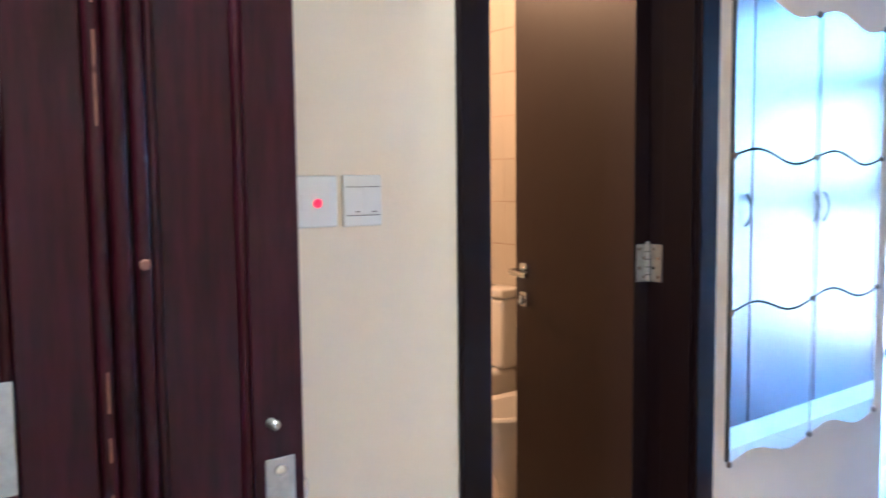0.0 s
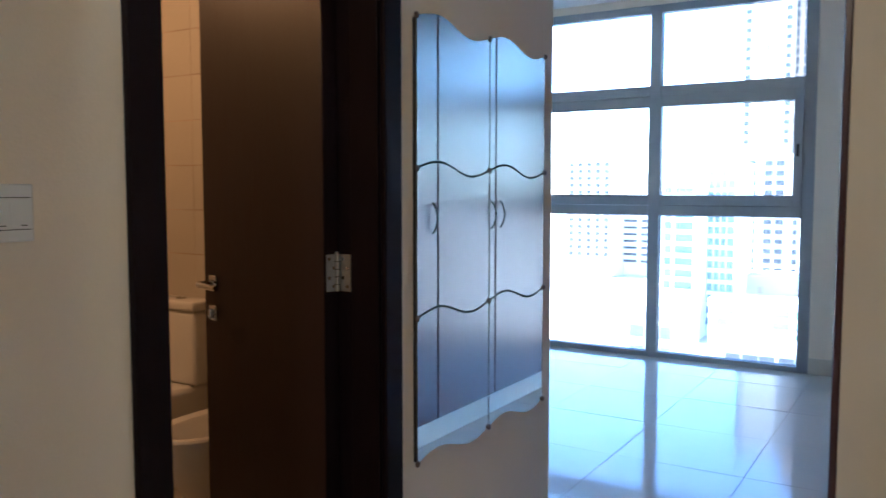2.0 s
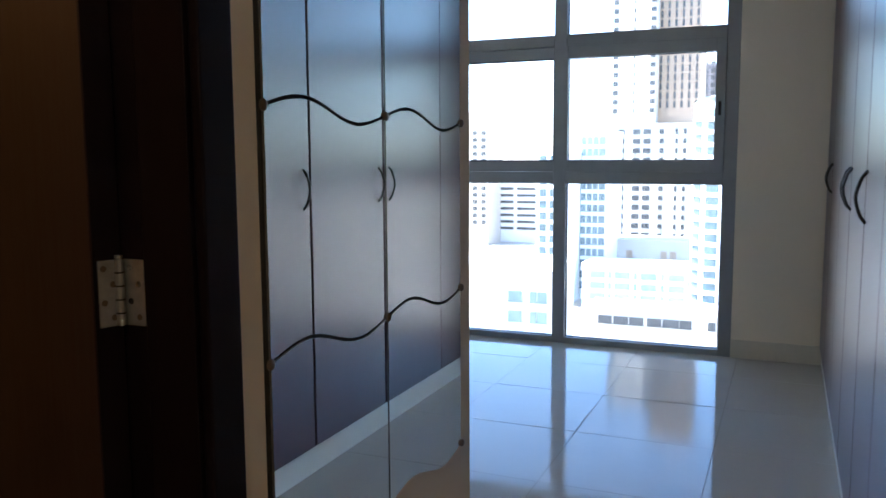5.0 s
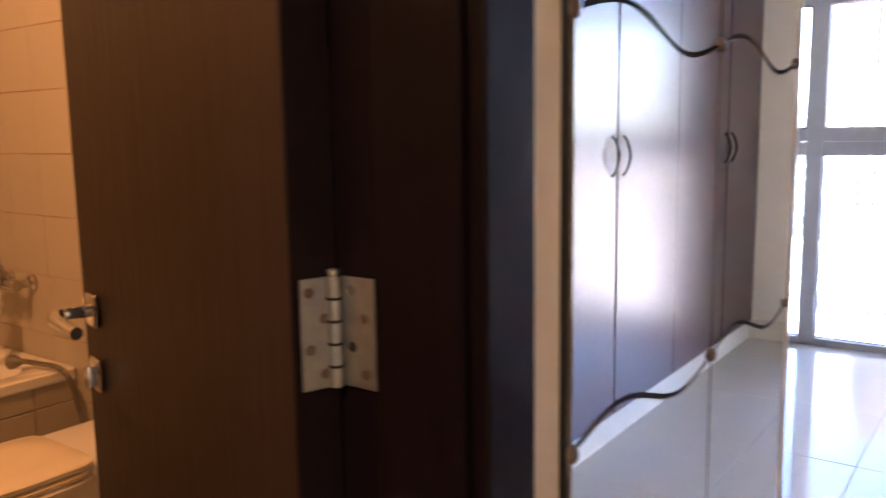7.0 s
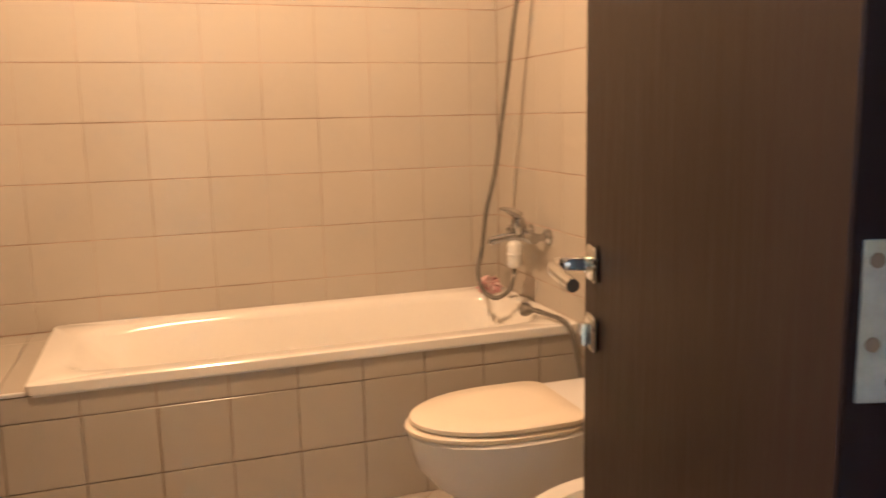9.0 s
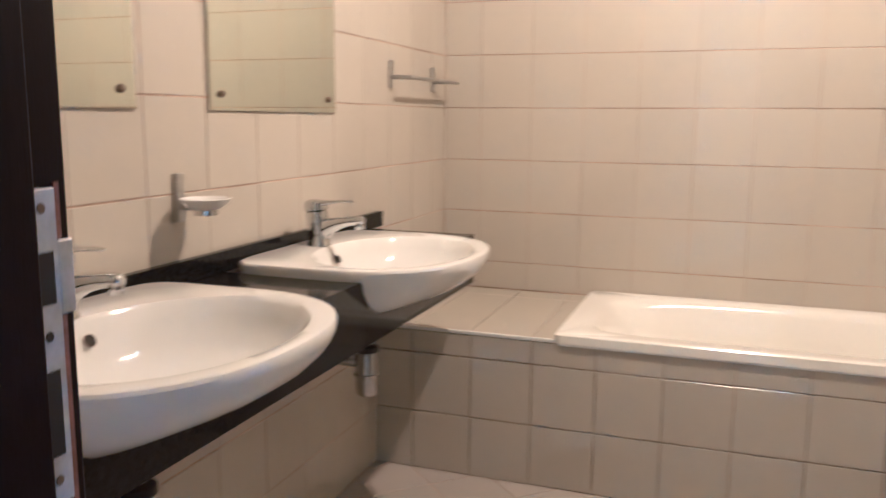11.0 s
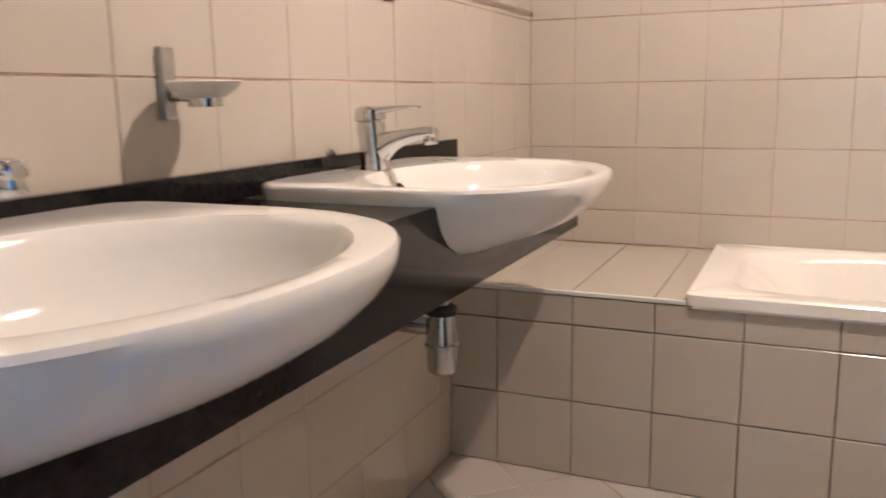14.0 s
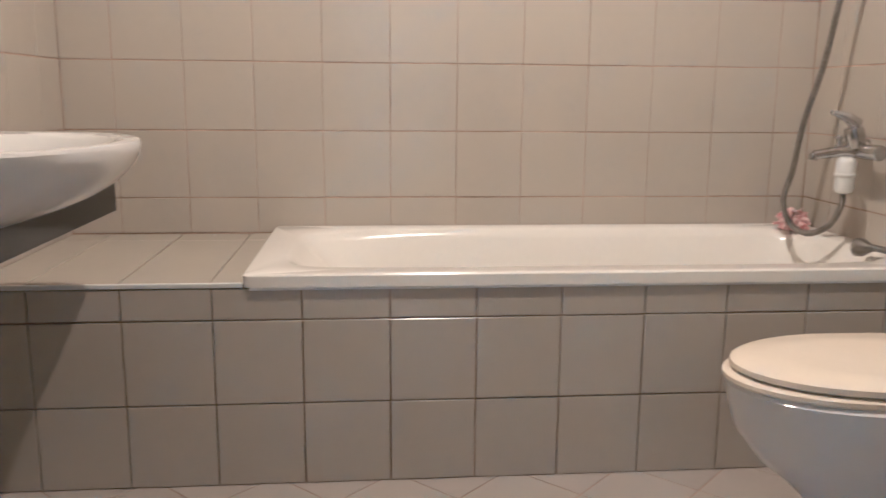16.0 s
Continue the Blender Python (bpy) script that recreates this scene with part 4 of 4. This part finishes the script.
    pts = smooth_path([(2.168, 2.135, 0.529), (2.185, 2.060, 0.527), (2.205, 1.985, 0.521), (2.222, 1.955, 0.480), (2.235, 1.935, 0.38), (2.245, 1.90, 0.26), (2.25, 1.85, 0.18)], 22)
    part("hose", tube(bmesh.new(), [p - o for p in pts], 0.0080, 10, 0.001), HOSE, c)


def cloth():
    t = thing("crumpled_cloth", "crumpled pink and white cloth on the bath rim", "cloth", (2.175, 2.560, 0.507))
    b = bmesh.new()
    bmesh.ops.create_icosphere(b, subdivisions=4, radius=0.050)
    for v in b.verts:
        n = v.co.normalized()
        v.co *= 0.72 + 0.5 * abs(noise.noise(n * 2.4)) + 0.35 * noise.noise(n * 5.5) + 0.12 * noise.noise(n * 12)
        v.co.z = max(v.co.z * 0.85, -0.026) + 0.026
    part("folds", b, CLOTH, t, smooth=True)


bath_mixer()
cloth()


def ceiling_lamp():
    t = thing("ceiling_lamp", "lit round recessed bathroom ceiling lamp", "lamp", (1.15, 1.48, 2.40))
    b = bmesh.new()
    lathe(b, [(0.10, 0), (0.105, -0.006), (0.10, -0.012), (0.088, -0.013)], (0, 0, 0), (0, 0, 1), 28)
    part("rim", b, CHROME, t, smooth=True)


ceiling_lamp()
# rim for the added hall lamp, which stays out of view
hall_fill_lamp = thing("ceiling_lamp", "unseen ceiling lamp added to light the hall", "lamp", (-0.3, -0.6, H))
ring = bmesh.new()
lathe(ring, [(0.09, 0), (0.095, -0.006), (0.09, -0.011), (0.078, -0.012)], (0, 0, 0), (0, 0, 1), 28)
part("rim", ring, CHROME, hall_fill_lamp, smooth=True)


# ---------- the city below ----------
EYE = Vector((0.72, -0.75, 1.25))
STREET = -43.0


def far_place(dist, side, rise):
    return EYE.y + side * dist, EYE.z + rise * dist * math.sqrt(1 + side * side)


def tower(label, dist, s0, s1, rise, wall, glass, cols, first, floors, w, h, deep=22.0, band=False, z0=STREET, bays=(), pitch=3.4):
    """Block between two directions from the flat, with a grid of windows on the face towards it."""
    ya, zt = far_place(dist, s0, rise)
    yb, _ = far_place(dist, s1, rise)
    y0, y1 = min(ya, yb), max(ya, yb)
    x = EYE.x + dist
    t = thing("tower_block", label, "building", (x + deep / 2, (y0 + y1) / 2, z0))
    dy = (y1 - y0) / 2
    part("wall", boxes((-deep / 2, deep / 2, -dy, dy, 0, zt - z0)), wall, t)
    part("roof_parapet", boxes((-deep / 2 - 0.3, deep / 2 + 0.3, -dy - 0.3, dy + 0.3, zt - z0 + 0.02, zt - z0 + 1.0)), wall, t)
    if band:
        me_b = boxes((0, 1.1, -dy - 0.5, dy + 0.5, 0, 1.15))
        proto = part("balcony", me_b, WHITEB, t)
        proto.location = (-deep / 2 - 1.15, 0, first)
        for k in range(1, floors):
            o = proto.copy()
            scene.collection.objects.link(o)
            o.parent, o.location = t, (-deep / 2 - 1.15, 0, first + pitch * k)
    for along, wide in bays or [((i + 0.5) / cols, w) for i in range(cols)]:
        proto = None
        for k in range(floors):
            if proto is None:
                bm = boxes((-0.12, 0.1, -wide / 2, wide / 2, 0, h))
                cube(bm, -0.35, 0.0, -wide / 2 - 0.15, wide / 2 + 0.15, -0.2, -0.02)
                o = proto = part("window", bm, glass, t)
            else:
                o = proto.copy()
                scene.collection.objects.link(o)
                o.parent = t
            o.location = (-deep / 2, dy - 2 * dy * along, first + pitch * k + (1.25 if band else 0.6))
    return t


tower("pale beige tower with a grid of dark windows", 300, 0.1995, 0.104, 0.034, CONC, WINDK, 6, 14, 12, 2.2, 1.6, bays=((0.12, 2.3), (0.31, 2.7), (0.44, 2.7), (0.62, 1.6), (0.80, 0.9), (0.90, 1.1)))
tower("tall beige tower shaft with paired windows", 318, 0.1995, 0.149, 0.30, CONC, WINDK, 3, 60, 26, 1.6, 1.5, bays=((0.06, 1.9), (0.50, 0.5), (0.93, 1.9)))
tower("ribbed tan tower rising above its neighbours", 326, 0.147, 0.098, 0.34, TANB, WINDK, 6, 62, 26, 0.9, 2.4)
tower("narrow grey-brown tower slab", 420, 0.0965, 0.080, 0.102, GREYB, WINDK, 2, 70, 6, 2.0, 1.8)
tower("balconied tower with blue-green glazing", 232, 0.2920, 0.2520, 0.000, WHITEB, BGLASS, 3, 4, 12, 2.6, 2.1, band=True, bays=((0.16, 2.0), (0.66, 5.0)))
tower("slim glazed tower with a blue-green window grid", 246, 0.2370, 0.2030, 0.026, WHITEB, BGLASS, 4, 3, 14, 1.5, 2.0, bays=((0.10, 1.5), (0.32, 1.5), (0.54, 1.5), (0.78, 1.9)))
tower("low white block with teal windows", 225, 0.2335, 0.1055, -0.1345, WHITEB, TEAL, 4, 3.6, 3, 4.2, 1.6, deep=14, pitch=3.1, bays=((0.15, 4.2), (0.27, 0.9), (0.39, 4.2), (0.515, 0.9), (0.64, 4.2), (0.77, 0.9), (0.90, 4.2)))
tower("plain cream block behind the low offices", 262, 0.21, 0.102, -0.104, CONC, TANB, 5, 11.2, 1, 2.0, 2.2, deep=16, bays=((0.32, 1.9), (0.70, 1.9), (0.80, 1.9)))
tower("far white office block with banded windows", 400, 0.352, 0.2925, -0.030, WHITEB, WINDK, 2, 6, 7, 10.0, 1.2)
tower("long podium with dark openings", 186, 0.2254, 0.053, -0.187, CONC, WINDK, 7, 5.0, 1, 3.2, 1.7, deep=10, bays=((0.125, 3.2), (0.24, 3.4), (0.35, 3.2), (0.475, 3.2), (0.59, 3.6), (0.69, 2.6), (0.865, 1.6)))
tower("near cream apartment block with bay windows", 128, 0.345, 0.2785, -0.148, CONC, BGLASS, 2, 6, 5, 2.2, 1.7, deep=18, bays=((0.35, 2.4), (0.72, 1.1), (0.9, 1.6)))
tower("distant hazy apartment block", 380, 0.42, 0.36, 0.05, CONC, WINDK, 5, 10, 14, 2.4, 1.8)


def curved_tower():
    """Tower with a bowed front: balconies on one half, dark glazing on the other, a fin between, a raked crown."""
    dist, s0, s1 = 215, 0.1036, 0.0395
    y0, y1 = EYE.y + s1 * dist, EYE.y + s0 * dist
    x0, zl, zr = EYE.x + dist, EYE.z + 0.060 * dist, EYE.z + 0.082 * dist
    t = thing("tower_block", "curved modern glass tower with white balconies and a raked crown", "building", (x0 + 9, (y0 + y1) / 2, STREET))
    o = Vector((x0 + 9, (y0 + y1) / 2, STREET))

    def front(u):
        return x0 - 3.2 * (1 - (2 * u - 1) ** 2), y0 + (y1 - y0) * u

    def sheet(ua, ub, out, lo, hi, steps=12):
        """Bowed slab that follows the front; lo and hi are heights along it."""
        bm, rows = bmesh.new(), []
        for i in range(steps + 1):
            u = ua + (ub - ua) * i / steps
            x, y = front(u)
            rows.append([bm.verts.new(Vector(p) - o) for p in ((x - out, y, lo(u)), (x - out, y, hi(u)), (x + 0.6, y, hi(u)), (x + 0.6, y, lo(u)))])
        for p, q in zip(rows, rows[1:]):
            for k in range(4):
                bm.faces.new((p[k], q[k], q[(k + 1) % 4], p[(k + 1) % 4]))
        bm.faces.new(rows[0])
        bm.faces.new(rows[-1][::-1])
        return bm

    crown = lambda u: zr + (zl - zr) * u
    bm, rows = bmesh.new(), []
    for i in range(17):
        x, y = front(i / 16)
        rows.append([bm.verts.new(Vector(p) - o) for p in ((x, y, STREET), (x, y, crown(i / 16)), (x0 + 20, y, crown(i / 16)), (x0 + 20, y, STREET))])
    for p, q in zip(rows, rows[1:]):
        for k in range(4):
            bm.faces.new((p[k], q[k], q[(k + 1) % 4], p[(k + 1) % 4]))
    bm.faces.new(rows[0])
    bm.faces.new(rows[-1][::-1])
    part("wall", bm, WHITEB, t)
    for k in range(17):
        z = STREET + 4 + 3.1 * k
        part("window", sheet(0.02, 0.44, 0.15, lambda u: z, lambda u: z + 2.0), BGLASS, t)
        part("window", sheet(0.52, 0.74, 0.12, lambda u: z, lambda u: z + 1.9), BGLASS, t)
        part("window", sheet(0.84, 0.97, 0.12, lambda u: z, lambda u: z + 1.9), BGLASS, t)
        part("balcony", sheet(0.50, 1.0, 1.3, lambda u: z - 1.0, lambda u: z - 0.05), WHITEB, t)
    part("fin", sheet(0.455, 0.485, 1.8, lambda u: STREET, lambda u: crown(u) + 2), WHITEB, t)
    part("crown_glazing", sheet(0.06, 0.94, 0.2, lambda u: STREET + 58.5, lambda u: crown(u) - 1.2), BGLASS, t)


curved_tower()
structure("ground", boxes((20, 1800, -1500, 1500, STREET - 1, STREET)), SAND)
structure("road", boxes((164, 180, -300, 300, STREET, STREET + 0.03), (20, 400, 66, 78, STREET, STREET + 0.04)), ASPH)


def car(y, x, paint, turn):
    t = thing("car", "small parked car far below on the street", "car", (x, y, STREET + 0.03), "cars on the street", turn)
    part("body", boxes((-2.1, 2.1, -0.85, 0.85, 0.3, 0.85), bev=0.15), paint, t)
    part("cabin", boxes((-1.2, 1.0, -0.75, 0.75, 0.85, 1.42), bev=0.2), WINDK, t)
    for a in (-1.3, 1.3):
        for b in (-0.8, 0.8):
            w = bmesh.new()
            lathe(w, [(0.33, -0.1), (0.33, 0.1)], (a, b, 0.33), (0, 1, 0), 14)
            part("wheel", w, RUBBER, t)


for k in range(9):
    car(8 + 6.1 * k + random.uniform(-1, 1), 166.5 + 11 * (k % 2) + random.uniform(-0.5, 0.5), (WHITEB, GREYB, WHITEB, ASPH)[k % 4], 90)


# ---------- tiles ----------
def axes(ux, uy):
    uz = Vector(ux).cross(Vector(uy))
    return Matrix((ux, uy, uz)).transposed().to_4x4()


ZJ, ZS = 0.594, 0.2015
for parent, m, plane, lo, hi, first, zlo in (
    (lin_w, axes((0, 1, 0), (0, 0, 1)), lambda a, z: (BX0 - 0.008, a, z), -0.003, BY1, 0.513, 0.0),
    (lin_n, axes((1, 0, 0), (0, 0, 1)), lambda a, z: (a, BY1 + 0.008, z), BX0, BX1, 0.1385, 0.486),
    (lin_e, axes((0, -1, 0), (0, 0, 1)), lambda a, z: (BX1 + 0.008, a, z), -0.003, BY1, 0.513, 0.0),
):
    for a, b in spans(lo, hi, first, ZS, 0.0017):
        for c, e in spans(zlo, 2.398, ZJ, ZS, 0.003):
            tile_at("tile", parent, Matrix.Translation(plane((a + b) / 2, (c + e) / 2)) @ m, b - a, e - c, TILE)
m = axes((-1, 0, 0), (0, 0, 1))
for lo, hi, zlo in ((BX0, 0.648, 0.0), (1.452, BX1, 0.0), (0.648, 1.452, 2.135)):
    for a, b in spans(lo, hi, 0.1385, ZS):
        for c, e in spans(zlo, 2.398, ZJ, ZS):
            tile_at("tile", lin_s, Matrix.Translation(((a + b) / 2, -0.0135, (c + e) / 2)) @ m, b - a, e - c, TILE)


def clip(poly, axis, value, keep):
    out = []
    for p, q in zip(poly, poly[1:] + poly[:1]):
        a, b = (p[axis] - value) * keep, (q[axis] - value) * keep
        if a >= 0:
            out.append(p)
        if (a >= 0) != (b >= 0):
            out.append(p.lerp(q, a / (a - b)))
    return out


R2 = math.sqrt(2)
for i in range(-8, 26):
    for j in range(-20, 16):
        u, v = 2.9735 / R2 + 0.2 * (i + 0.5 - 14), -0.821 / R2 + 0.2 * (j + 0.5)
        g = 0.0985
        poly = [Vector((((u + du) + (v + dv)) / R2, ((u + du) - (v + dv)) / R2)) for du, dv in ((-g, -g), (g, -g), (g, g), (-g, g))]
        for axis, value, keep in ((0, BX0, 1), (0, BX1, -1), (1, 0.0, 1), (1, 2.0078, -1)):
            poly = clip(poly, axis, value, keep) if len(poly) > 2 else []
        if len(poly) < 3:
            continue
        k = len(poly)
        cx = sum((p for p in poly), Vector((0, 0))) / k
        me = bpy.data.meshes.new("floor_tile")
        vs = [(*(p - cx), -0.006) for p in poly] + [(*(p - cx), -0.001) for p in poly] + [(*((p - cx) * 0.988), 0.0) for p in poly]
        me.from_pydata(vs, [], [tuple(range(2 * k, 3 * k))[::-1]] + [(a + q, b + q, b + (q + 1) % k, a + (q + 1) % k) for a, b in ((0, k), (k, 2 * k)) for q in range(k)])
        bm = bmesh.new()
        bm.from_mesh(me)
        bmesh.ops.recalc_face_normals(bm, faces=bm.faces)
        bm.to_mesh(me)
        bm.free()
        me.materials.append(FLOOR_B)
        ob = new("tile", me)
        ob.parent = floor_bath
        ob.location = (cx.x, cx.y, 0)

floor_room = bpy.data.objects["floor"]
for x0, x1, y0, y1 in ((-0.75, 2.46, RY0, WN), (2.46, RX1, RY0, RY1)):
    for a, b in spans(x0, x1, 3.465, 0.625, 0.003):
        for c, e in spans(y0, y1, -0.045, 0.61, 0.003):
            tile_at("tile", floor_room, Matrix.Translation(((a + b) / 2, (c + e) / 2, -0.008)), b - a, e - c, FLOOR_R)
tile_at("tile", floor_room, pose(1.0485, -0.0743, -0.008), 0.714, 0.145, FLOOR_B)
